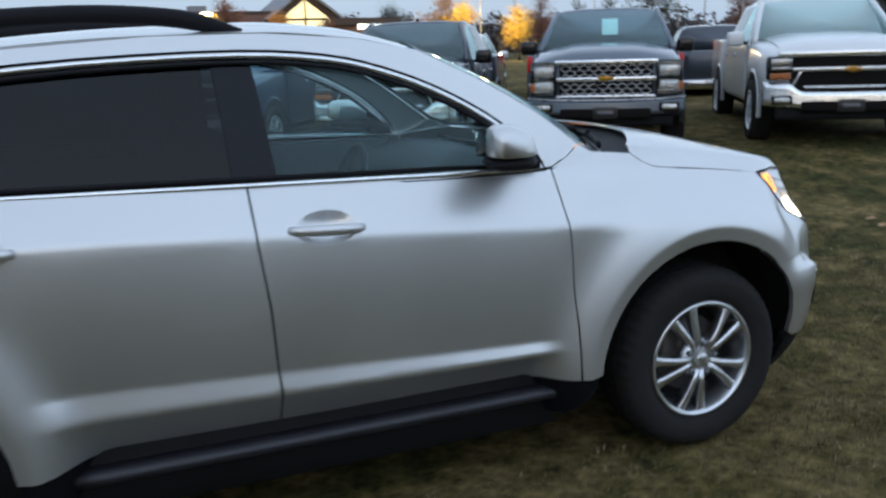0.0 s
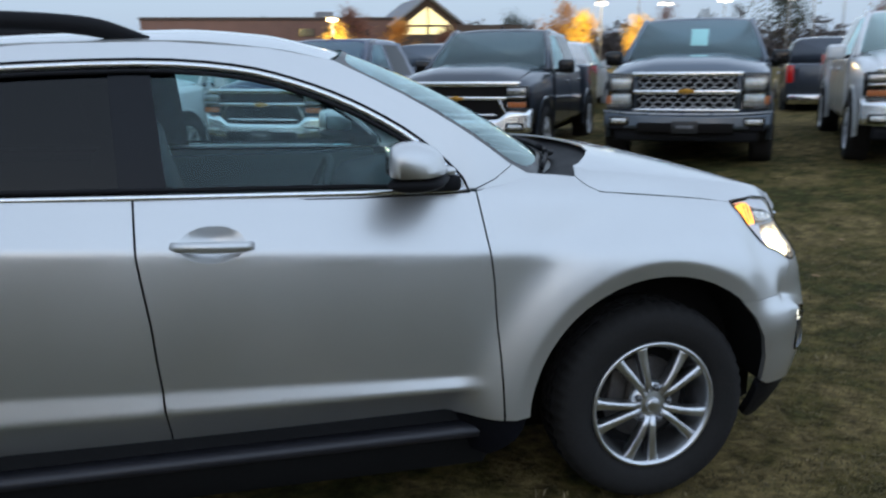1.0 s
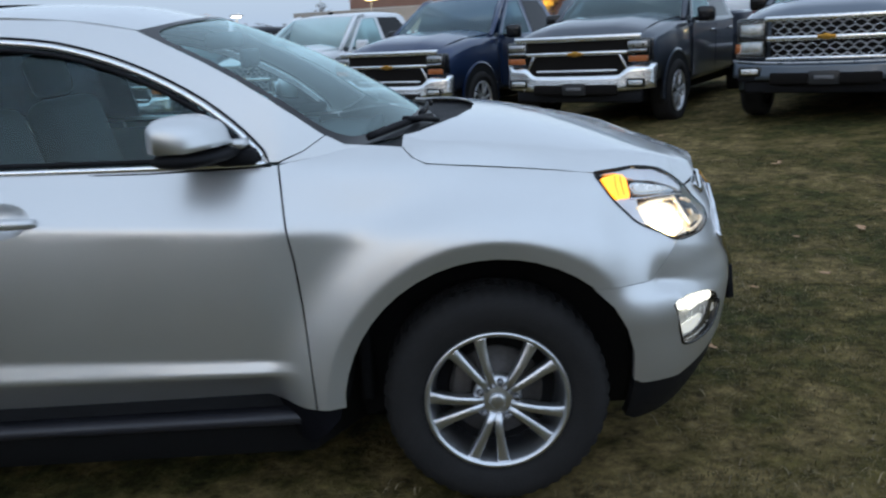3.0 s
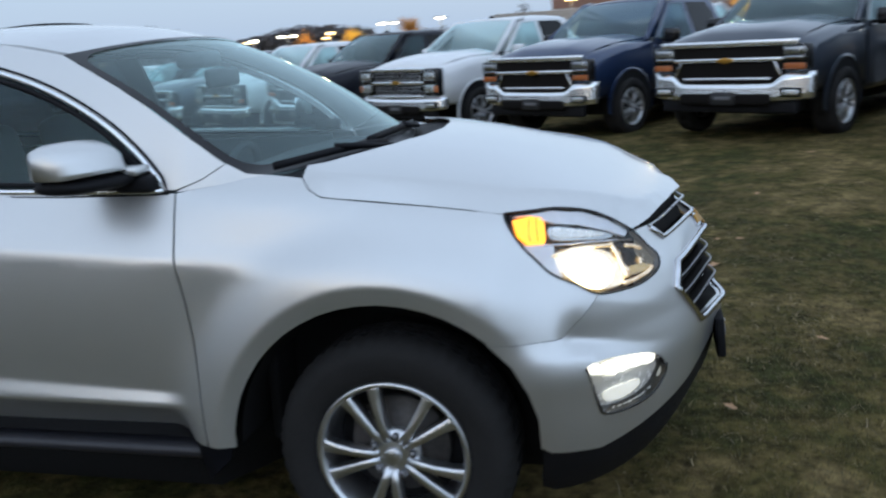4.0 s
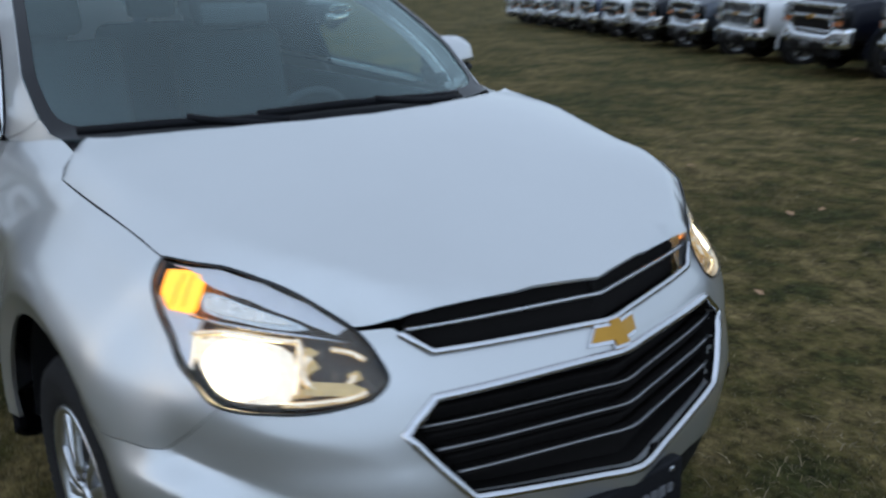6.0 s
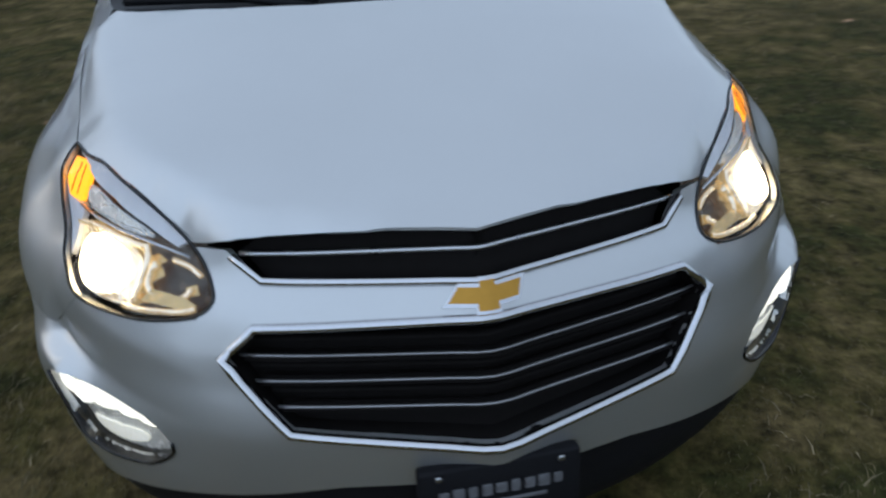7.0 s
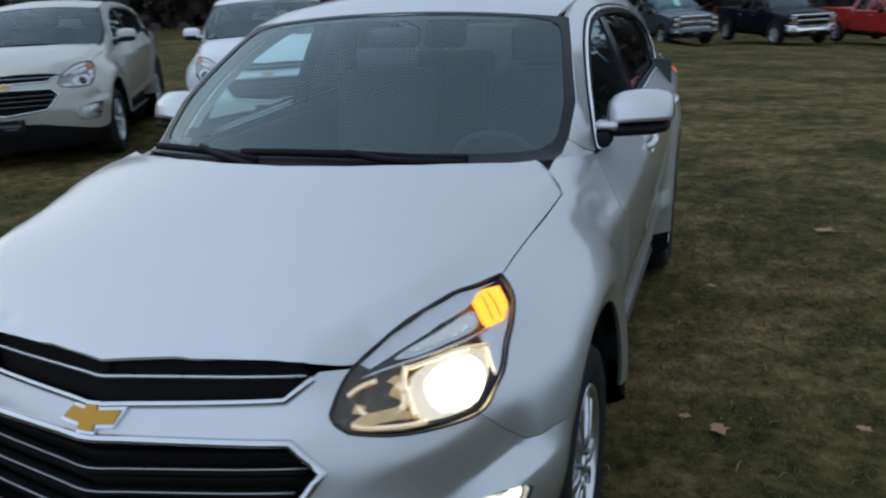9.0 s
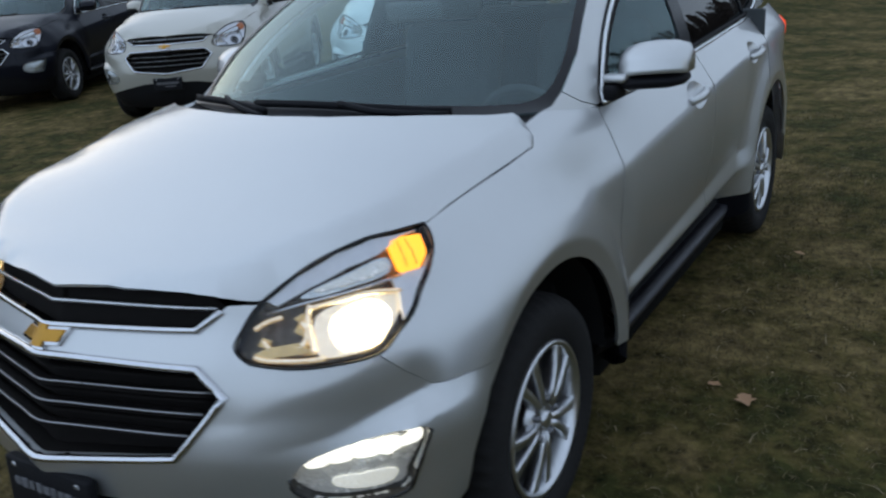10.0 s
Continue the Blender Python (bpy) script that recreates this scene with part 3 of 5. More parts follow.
def build_suv(m, paint, label, lit, fine, group=""):
    """A mid-size sport utility car; origin under the front axle, nose towards +x."""
    car = thing("suv", m, label, "car", group)
    g = .03 if fine else .06
    wheels = wheel_meshes(fine)
    for sgn in (1, -1):
        def skin_s(s, z, sgn=sgn):
            return skin(sgn * s, z)

        def skin_x(x, z, sgn=sgn):
            return skin(sgn * s_at(x), z)

        def cab(x, z, sgn=sgn):
            return (x, sgn * cabin_y(x, z), z)

        # fender
        S = s_at
        ar = [(S(x), z) for x, z in arch(0, .472, 51, 171, 16)]
        fender = ([(S(-.555), .385), (S(-.565), .6), (S(-.583), .85), (S(-.60), .97), (S(-.617), 1.132), (S(-.53), 1.15), (S(-.43), 1.164), (S(-.355), 1.167), (S(-.29), 1.16), (1.75, 1.155),
                   (1.722, 1.127), (1.68, 1.106), (1.55, 1.09), (1.39, 1.072), (1.26, 1.055), (1.148, 1.04)] + [(1.125, 1.0), (1.078, .942), (1.005, .886), (.929, .85), (.862, .818), (.925, .765), (.988, .718), (1.135, .718), (1.2, .721)]
                  + ar + [(S(-.468), .385)])
        part("fender", sheet(fender, skin_s, g, .0006, lines=[[(S(x), z) for x, z in arch(0, .527, 48, 172, 18)]]), paint, car)
        # doors
        front = [(-.561, .385), (-.57, .6), (-.588, .85), (-.605, .97), (-.622, 1.132), (-1.0, 1.143), (-1.66, 1.162), (-1.655, 1.0), (-1.63, .8), (-1.61, .5), (-1.605, .385)]
        crease = [(x, lin(x, CREASE)) for x in (-.55, -.58, -1.1, -1.63, -2.04, -2.9)]
        ridges = [[(-.6, .496), (-2.3, .530)], [(-.6, .538), (-2.3, .614)], [(-.6, .517), (-2.3, .572)], [(-.6, .47), (-2.3, .50)]]
        cups = [[(hx + .098 * math.cos(a), hz + .002 + .052 * math.sin(a)) for a in [k * math.tau / 28 for k in range(28)]] for hx, hz in HANDLES]
        door = part("front_door", sheet(front, skin_x, g, .0005, holes=[shrink(cups[0], .0025)], lines=[crease] + ridges), paint, car)
        arr = arch(-2.86, .485, 12, 62, 8)
        rear = [(-1.61, .385), (-1.616, .5), (-1.636, .8), (-1.661, 1.0), (-1.666, 1.162), (-2.3, 1.178), (-2.72, 1.19), (-2.70, 1.0), (-2.64, .84)] + arr[::-1] + [(-2.375, .385)]
        rdoor = part("rear_door", sheet(rear, skin_x, g, .0005, holes=[shrink(cups[1], .0025)], lines=[crease] + ridges), paint, car)
        quarter = [(-2.73, 1.19), (-2.71, 1.0), (-2.645, .845)] + arch(-2.86, .485, 62, 170, 12) + [(-3.42, .45), (-3.45, .7), (-3.52, .72), (-3.5, 1.0), (-3.45, 1.2), (-3.1, 1.2)]
        part("quarter_panel", sheet(quarter, skin_x, g * 1.3, .002, lines=[arch(-2.86, .54, 50, 165, 14)]), paint, car)
        # handles on raised cups
        for ob, (hx, hz), cup in ((door, HANDLES[0], cups[0]), (rdoor, HANDLES[1], cups[1])):
            y = abs(skin_x(hx + .12, hz)[1])
            path = [Vector((hx - .115 + .23 * t, sgn * (y + .004 + .022 * math.sin(math.pi * t) ** .5), hz + .004 - .010 * t)) for t in [i / 12 for i in range(13)]]
            part("door_handle", tube(path, lambda t: .0155 * (.75 + .25 * math.sin(math.pi * t)), 10, flat=1.15), paint, ob, "body-coloured pull handle")
            part("handle_recess", sheet(cup, skin_x, .014, .0, .0, lines=[[(hx + (u - hx) * k, hz + .002 + (v - hz - .002) * k) for u, v in cup] for k in (.8,)]), paint, ob)
        # wheel wells, sill and step
        for hx in (0, -2.86):
            rr = .472 if hx == 0 else .485
            def well(p, q, hx=hx, rr=rr, sgn=sgn):
                a = math.radians(2 + 176 * p)
                x, z = hx + rr * math.cos(a), .36 + rr * math.sin(a)
                y0 = min(.87, abs(skin_x(x, max(z, .45))[1]) - (.02 if hx == 0 else .06))
                return Vector((x, sgn * (y0 + (.58 - y0) * q), z))
            part("wheel_well_liner", net(well, 24, 4), SHADOW_BLACK, car)
            def inner(p, q, hx=hx, rr=rr, sgn=sgn):
                a = math.radians(-20 + 220 * p)
                return Vector((hx + rr * q * math.cos(a), sgn * .585, .36 + rr * q * math.sin(a)))
            part("wheel_well_wall", net(inner, 24, 3), SHADOW_BLACK, car)
        sill = [(-.475, .395), (-.49, .345), (-.60, .245), (-1.6, .225), (-2.2, .23), (-2.34, .30), (-2.375, .395), (-1.6, .402)]
        part("sill_cladding", sheet(sill, skin_x, g * 1.4, .001, .02, offset=-.004), SILL_SHADED, car)
        step_rings = []
        for x in (-.56, -.62, -.9, -1.6, -2.15, -2.27):
            w = -.04 if x in (-.56, -2.27) else -.018
            y0, yo = .80, .875 + w
            step_rings.append([Vector((x, sgn * y0, .352)), Vector((x, sgn * (yo - .012), .342)), Vector((x, sgn * yo, .330)), Vector((x, sgn * (yo - .008), .308)), Vector((x, sgn * y0, .285))])
        part("running_board", loft(step_rings), STEP, car, "black side step under the doors")
        for hx in (0, -2.86):
            add_wheel(car, (hx, sgn * .872, .36), sgn, wheels, turn=-10 if hx == 0 else 20)
        # cabin side: pillars with the window opening cut out
        pillar = [(-.620, 1.140), (-.545, 1.166), (-.480, 1.206), (-.556, 1.264), (-.635, 1.321), (-.735, 1.386), (-.832, 1.442), (-.94, 1.498), (-1.041, 1.549), (-1.25, 1.590), (-1.55, 1.612), (-1.9, 1.608), (-2.5, 1.565), (-3.1, 1.485), (-3.45, 1.40),
                  (-3.56, 1.2), (-3.1, 1.197), (-2.72, 1.192), (-2.3, 1.181), (-1.66, 1.166), (-1.0, 1.148)]
        day = [(-.664, 1.143), (-.735, 1.222), (-.85, 1.315), (-1.01, 1.405), (-1.18, 1.472), (-1.36, 1.515), (-1.64, 1.535), (-2.1, 1.522), (-2.5, 1.487), (-2.8, 1.44), (-3.05, 1.385), (-3.12, 1.34), (-3.05, 1.24),
               (-2.72, 1.197), (-2.3, 1.187), (-1.66, 1.171), (-1.0, 1.153)]
        day = [(p[0], p[1]) for p in rounded([Vector((*p, 0)) for p in day[:12]], 3, False)] + day[12:]
        part("cabin_frame", sheet(pillar, cab, g, .002, .03, holes=[day]), paint, car, "painted pillars and roof edge")
        corner = [(-.617, 1.137), (-.50, 1.149), (-.366, 1.157), (-.366, 1.166), (-.425, 1.173), (-.478, 1.204), (-.545, 1.163)]
        part("fender_top", sheet(corner, cab, .02, -.0015, .004), paint, car)
        part("window_trim_line", tube([Vector(cab(*p)) + Vector((0, sgn * .002, 0)) for p in resample(shrink(day, -.024), .05)], .0042, 6, True), PLASTIC, car)
        part("window_trim", tube([Vector(cab(*p)) + Vector((0, sgn * .001, 0)) for p in resample(shrink(day, -.009), .05)], .0100, 10, True), TRIM, car, "bright trim round the side windows")
        part("window_seal", tube([Vector(cab(*p)) + Vector((0, sgn * .001, 0)) for p in resample(shrink(day, .012), .05)], .008, 6, True), PLASTIC, car)
        panes = (("front_side_window", [(-.67, 1.143), (-.74, 1.222), (-.855, 1.313), (-1.015, 1.403), (-1.185, 1.47), (-1.36, 1.513), (-1.60, 1.533), (-1.565, 1.17), (-1.0, 1.153)], SIDE_GLASS),
                 ("rear_side_window", [(-1.72, 1.533), (-2.1, 1.52), (-2.5, 1.485), (-2.62, 1.468), (-2.70, 1.199), (-2.3, 1.187), (-1.70, 1.173)], TINT),
                 ("quarter_window", [(-2.68, 1.458), (-2.8, 1.438), (-3.05, 1.383), (-3.115, 1.34), (-3.05, 1.242), (-2.76, 1.2)], TINT))
        for nm, o, mat in panes:
            part(nm, sheet(o, cab, .08, -.004, 0, offset=-.012), mat, car)
        part("middle_pillar", sheet([(-1.602, 1.535), (-1.718, 1.535), (-1.698, 1.166), (-1.567, 1.164)], cab, .06, -.002, .02, offset=-.006), PILLAR_BLACK, car, "gloss black pillar between the doors")
        part("rear_pillar", sheet([(-2.622, 1.472), (-2.678, 1.46), (-2.758, 1.195), (-2.702, 1.193)], cab, .06, -.002, .02, offset=-.006), PILLAR_BLACK, car)
        part("mirror_patch", sheet([(-.668, 1.145), (-.74, 1.224), (-.80, 1.272), (-.80, 1.148)], cab, .05, 0, .01, offset=-.004), PILLAR_BLACK, car)
        # door mirror
        rings = []
        for u, sx, sz, dz in ((.012, .032, .034, -.004), (.03, .058, .053, -.003), (.06, .077, .062, .0), (.115, .083, .065, .002), (.17, .079, .062, .002), (.208, .066, .053, .0), (.224, .04, .032, -.004)):
            c = Vector((-.800 - .07 * u / .22, sgn * (.805 + u), 1.243 + dz))
            ring = []
            for k in range(24):
                a = k * math.tau / 24
                ca, sa = math.cos(a), math.sin(a)
                px = sx * math.copysign(abs(ca) ** .42, ca)
                pz = sz * math.copysign(abs(sa) ** .42, sa)
                if px > 0:
                    px *= 1.25 - .35 * (pz / sz + 1) / 2
                    pz = pz * (1 - .25 * px / sx) - .012 * px / sx
                ring.append(c + Vector((px, 0, max(pz, -.028))))
            rings.append(ring)
        mirror = part("door_mirror", loft(rings), paint, car, "body-coloured mirror shell on a black foot")
        low = []
        for u, sx, sz in ((-.03, .045, .020), (.0, .068, .026), (.06, .090, .030), (.165, .085, .028), (.207, .067, .020), (.218, .036, .010)):
            low.append([Vector((-.80 - .07 * u / .22 + sx * (1.12 if math.cos(a) > 0 else 1) * math.cos(a), sgn * (.80 + u), 1.188 + sz * math.sin(a))) for a in [k * math.tau / 14 for k in range(14)]])
        part("mirror_foot", loft(low), PLASTIC, mirror)
        part("mirror_sail", block((.085, .08, .026), (-.742, sgn * .822, 1.207), .01), paint, mirror)
        part("mirror_arm", block((.12, .09, .05), (-.735, sgn * .795, 1.165), .014), PLASTIC, mirror)
        part("mirror_glass", block((.004, .16, .085), (-.892, sgn * .91, 1.245), .001, 1, m=pose(0, 0, 0, 0, 0, -sgn * 18)), CHROME, mirror)
        # roof rail
        rail = [Vector((x, sgn * (cabin_y(x, curve(x, ROOF_EDGE)) - .055), curve(x, ROOF_EDGE) + h)) for x, h in ((-1.60, .006), (-1.69, .028), (-1.83, .055), (-2.1, .075), (-2.5, .082), (-2.9, .078), (-3.1, .06), (-3.22, .02))]
        part("roof_rail", tube(rounded(rail, 4, False), lambda t: .007 + .014 * step(t, 0, .22), 8, flat=1.35), PLASTIC, car, "black roof rail")
        # lamps
        light = part("headlight", sheet(rounded(LIGHT_RIM, 3), skin_s, .035, .002, 0, offset=-.05), LAMP_DARK if lit else LAMP_HOUSING, car, "lit swept-back headlamp behind a clear lens" if lit else "unlit clear headlamp")
        rimpts = [Vector(skin_s(*p)) + normal_at(skin_s, p[0], p[1], Vector((.2, 0, .8))) * .001 for p in rounded(LIGHT_RIM, 4)]
        part("headlight_gasket", tube(rimpts, .0034, 6, True), GLOSS_BLACK, light)
        part("lens", sheet(rounded(LIGHT_RIM, 3), skin_s, .035, .006, 0, offset=.004), LENS, light)
        bowl = [(.975, .905), (.945, .936), (.82, .930), (.725, .905), (.72, .845), (.75, .826), (.85, .832), (.92, .865)]
        part("reflector", sheet(rounded(bowl, 3), skin_s, .03, 0, .03, offset=-.018), LAMP_SOFT if lit else CHROME, light)
        part("side_reflector", sheet([(1.108, .982), (1.07, .944), (1.0, .891), (.96, .872), (.972, .915), (.962, .955), (1.02, .962), (1.08, .96)], skin_s, .03, 0, .012, offset=-.009), LAMP_SILVER, light)
        if lit:
            # The glowing sheet is widened beyond a bulb to include its glare.
            bulb = rounded([(.930, .886), (.918, .910), (.87, .922), (.80, .912), (.762, .890), (.766, .860), (.795, .840), (.855, .839), (.903, .862)], 3)
            part("bulb", sheet(bulb, skin_s, .025, 0, .01, offset=-.011), LAMP, light, "glaring warm low beam")
        else:
            bulb = [(.82 + .05 * math.cos(a), .875 + .034 * math.sin(a)) for a in [k * math.tau / 20 for k in range(20)]]
            part("bulb", sheet(bulb, skin_s, .02, 0, .01, offset=-.009), GLOSS_BLACK, light)
        part("turn_signal", sheet([(1.117, 1.027), (1.06, 1.031), (1.0, 1.026), (.983, 1.012), (.992, .966), (1.004, .958), (1.07, .960), (1.100, .986)], skin_s, .02, 0, .01, offset=-.006), AMBER if lit else AMBER_OFF, light, "amber turn signal")
        part("upper_lamp", sheet(rounded([(.965, .997), (.86, .987), (.74, .962), (.69, .943), (.74, .942), (.84, .954), (.96, .966)], 3), skin_s, .025, 0, .012, offset=-.008), FOG_DIM, light)
        part("upper_lamp_strip", sheet(rounded([(.95, .992), (.86, .984), (.75, .962), (.735, .952), (.84, .961), (.95, .971)], 3), skin_s, .025, 0, .006, offset=-.005), FOG_GLOW if lit else CHROME, light)
        part("upper_trim", sheet([(1.115, 1.036), (.94, 1.038), (.80, 1.023), (.69, .987), (.605, .941), (.628, .930), (.715, .961), (.83, .992), (.94, 1.005), (.985, 1.016), (1.06, 1.033)], skin_s, .025, 0, .01, offset=-.006), LAMP_SILVER, light)
        part("divider_trim", tube([Vector(skin_s(u, v)) - normal_at(skin_s, u, v, Vector((.2, 0, .8))) * .01 for u, v in ((1.0, .955), (.9, .95), (.8, .943), (.7, .932), (.6, .915))], .004, 6), CHROME, light)
        inner = [Vector(skin_s(.645 + .055 * math.cos(a), .880 + .032 * math.sin(a))) - normal_at(skin_s, .645, .872, Vector((.2, 0, .8))) * .022 for a in [math.radians(-165 + 210 * k / 20) for k in range(21)]]
        part("inner_ring", tube(inner, lambda t: .006 + .004 * t, 8), LAMP_SOFT if lit else CHROME, light)
        part("inner_reflector", sheet([(.70, .842), (.60, .836), (.57, .845), (.60, .856), (.68, .862)], skin_s, .02, 0, .01, offset=-.014), LAMP_GOLD if lit else CHROME, light)
        for line, r in (([(.715, .838), (.71, .87), (.705, .905), (.715, .928)], .007), ([(.98, .925), (.88, .936), (.78, .93), (.715, .922)], .006), ([(.57, .888), (.60, .90), (.64, .908)], .006), ([(.74, .826), (.68, .826), (.60, .832), (.572, .84)], .006)):
            part("reflector_rib", tube(rounded([Vector(skin_s(u, v)) - normal_at(skin_s, u, v, Vector((.2, 0, .8))) * .012 for u, v in line], 4, False), r, 6), LAMP_SOFT if lit else CHROME, light)
        for facet in ([(.715, .905), (.69, .915), (.665, .905), (.70, .89)], [(.70, .885), (.675, .895), (.665, .885), (.695, .872)], [(.735, .85), (.69, .855), (.62, .848), (.70, .838)], [(.61, .872), (.585, .878), (.575, .862), (.60, .858)], [(.94, .945), (.85, .945), (.78, .938), (.86, .939)]):
            part("reflector_facet", sheet(facet, skin_s, .02, 0, .006, offset=-.026), LAMP_GOLD if lit else CHROME, light)
        for u0 in (1.03, 1.065):
            part("signal_divider", tube([Vector(skin_s(u0 + du, v)) - normal_at(skin_s, u0, v, Vector((.2, 0, .8))) * .004 for du, v in ((0, 1.024), (.004, 1.0), (.0, .968))], .0013, 5), AMBER_OFF, light)
        fog = part("fog_lamp", sheet(rounded(FOG_RIM, 3), skin_s, .03, 0, 0, offset=-.034), FOG_GLOW if lit else FOG_DIM, car, "lit fog lamp in the bumper" if lit else "unlit fog lamp in the bumper")
        def fog_wall(p, q, sgn=sgn):
            pts = rounded(FOG_RIM, 3)
            u, v = pts[int(round(p * len(pts))) % len(pts)]
            return Vector(skin_s(u, v)) - normal_at(skin_s, u, v, Vector((.2, 0, .6))) * (.034 * q)
        part("fog_recess", net(fog_wall, len(FOG_RIM) * 3, 2, closed_u=True), GLOSS_BLACK, fog)
        part("fog_lens", sheet(rounded(FOG_RIM, 3), skin_s, .03, .006, 0, offset=-.006), LENS, fog)
        if lit:
            for k in range(5):
                u0, v0 = .67 + .053 * k, .593 + .0072 * k
                part("running_light", sheet(rounded([(u0, v0 - .012), (u0 + .046, v0 - .008), (u0 + .046, v0 + .024), (u0, v0 + .016)], 3), skin_s, .02, 0, .008, offset=-.016), FOG_LIT, fog, "white running light")
            part("fog_bulb", sheet(rounded([(.87, .535), (.77, .545), (.72, .535), (.73, .512), (.79, .498), (.86, .502)], 3), skin_s, .02, 0, .008, offset=-.03), FOG_SOFT, fog)
        lip = [(.948, .638), (.908, .53), (.882, .487), (.80, .482), (.70, .492), (.638, .533), (.632, .565)]
        part("fog_trim", tube(rounded([Vector(skin_s(*p)) + normal_at(skin_s, p[0], p[1], Vector((.2, 0, .6))) * .001 for p in lip], 3, False), .0045, 6), GLOSS_BLACK, fog)
        # rear lamp
        part("tail_lamp", sheet([(-3.40, 1.12), (-3.49, 1.12), (-3.53, .97), (-3.46, .95)], skin_x, .05, 0, .02, offset=.006), TAIL_LIT if lit else TAIL, car, "red tail lamp")

    # front bumper cover with openings for the grille and fog lamps
    half = [(0, .884), (.43, .885), (.499, .932), (.51, .939), (.55, .937), (.582, .935), (.538, .884), (.526, .853), (.562, .823), (.65, .809), (.735, .806), (.8615, .817), (.9245, .7642), (.9875, .717), (1.135, .717), (1.2, .720),
            (S(.36), .655), (S(.4), .58), (S(.425), .50), (S(.432), .40), (1.037, .385), (.878, .372), (.6, .425), (.3, .482), (0, .498)]
    creases = [[(k * u, v + o) for u, v in ln] for k in (1, -1) for ln, o in ((SCOOP_TOP, 0), (SCOOP_LOW, .003), ([(u, v - lin(u, LEDGE)) for u, v in SCOOP_LOW], 0))]
    holes = [both(LOWER_GRILLE), rounded(FOG_RIM, 3), [(-u, v) for u, v in rounded(FOG_RIM, 3)]]
    bumper = part("front_bumper", sheet(both(half), skin, g * .7, .0002, .02, holes=holes, lines=creases), paint, car)
    chin = [(0, .508), (.3, .492), (.6, .435), (.878, .382), (1.03, .378), (S(.437), .385), (S(.437), .235), (1.0, .212), (.8, .212), (.5, .215), (0, .22)]
    part("lower_valance", sheet(both(chin), skin, .05, 0, .03, offset=-.008), PLASTIC, bumper, "black plastic lower bumper")
    # grilles
    low = part("lower_grille", sheet(both(LOWER_GRILLE), skin, .06, 0, 0, offset=-.06), GRILLE_BLACK, car, "black grille with thin bright bars and a chrome surround")
    def edge_wall(p, q):
        pts = resample(both(LOWER_GRILLE), .03)
        u, v = pts[int(round(p * len(pts))) % len(pts)]
        return Vector(skin(u, v)) - normal_at(skin, u, v, Vector((.2, 0, .7))) * (.065 * q)
    part("grille_duct", net(edge_wall, len(resample(both(LOWER_GRILLE), .03)), 2, closed_u=True), GRILLE_BLACK, low)
    ring = [Vector(skin(*p)) + normal_at(skin, p[0], p[1], Vector((.2, 0, .7))) * .003 for p in resample(shrink(both(LOWER_GRILLE), -.003), .03)]
    part("grille_surround", tube(ring, .0115, 10, True, flat=.8), CHROME, low)
    def bar(z0, z1, w, off, n=24):
        return [Vector(skin(w * (2 * i / n - 1), z1 + (z0 - z1) * (1 - abs(2 * i / n - 1)))) - normal_at(skin, w * (2 * i / n - 1), z0, Vector((.2, 0, .7))) * off for i in range(n + 1)]
    for z0, z1, w in ((.772, .768, .475), (.724, .719, .445), (.675, .672, .405)):
        part("grille_bar", tube(bar(z0, z1, w, .012), .0036, 6, flat=.7), GRILLE_GREY, low)
        part("grille_blade", tube(bar(z0 - .006, z1 - .006, w - .004, .034), .02, 6, flat=.35), GRILLE_BLACK, low)
    for z0, z1, w in ((.80, .795, .46), (.748, .744, .46), (.70, .696, .425)):
        part("grille_blade", tube(bar(z0, z1, w, .045), .016, 6, flat=.35), GRILLE_BLACK, low)
    up = part("upper_grille", sheet(both(UPPER_GRILLE), skin, .05, 0, .0, offset=-.035), GRILLE_BLACK, car, "slim black upper grille with one bright bar")
    part("upper_grille_bar", tube(bar(.941, .934, .482, .008), .006, 6, flat=.8), SATIN, up)
    chrome_low = [(-.497, .929), (-.43, .889), (-.2, .887), (0, .8865), (.2, .887), (.43, .889), (.497, .929)]
    part("upper_grille_trim", tube([Vector(skin(*p)) + normal_at(skin, p[0], p[1], Vector((.2, 0, .7))) * .002 for p in resample(chrome_low, .04, False)], .009, 6), CHROME, up)
    # badge: a plain gold cross with a bright edge
    def cross(k):
        return [(-.085 - k, .853 - k * .6), (-.07, .876 + k * .6), (-.026 - k * .5, .876 + k * .6), (-.024 - k * .5, .886 + k * .7), (.03 + k * .5, .886 + k * .7), (.03 + k * .5, .876 + k * .6), (.085 + k, .876 + k * .6), (.072, .853 - k * .6), (.028 + k * .5, .853 - k * .6), (.026 + k * .5, .842 - k * .7), (-.028 - k * .5, .842 - k * .7), (-.03 - k * .5, .853 - k * .6)]
    badge = part("badge", sheet(cross(.010), skin, .03, 0, .012, offset=.009), CHROME, car, "gold cross-shaped badge with a chrome edge")
    part("badge_face", sheet(cross(0), skin, .03, 0, .005, offset=.013), GOLD, badge)
    # plate holder with an unreadable dealer plate
    plate = part("plate_holder", block((.03, .32, .14), (.954, 0, .478), .008, m=pose(0, 0, 0, 0, -4, 0)), PLASTIC, car, "black plate holder with an unreadable dealer frame")
    for i in range(9):
        part("plate_lettering", block((.003, (.021, .024, .018)[i % 3], (.022, .027, .024, .027)[i % 4]), (.970, -.112 + .028 * i, .49), .004, 2), INK, plate)
    part("plate_lettering", block((.003, .12, .009), (.971, .03, .458), .001, 1), INK, plate)
    for yy in (-.12, .12):
        part("plate_screw", block((.006, .012, .012), (.966, yy, .532), .003), SATIN, plate)
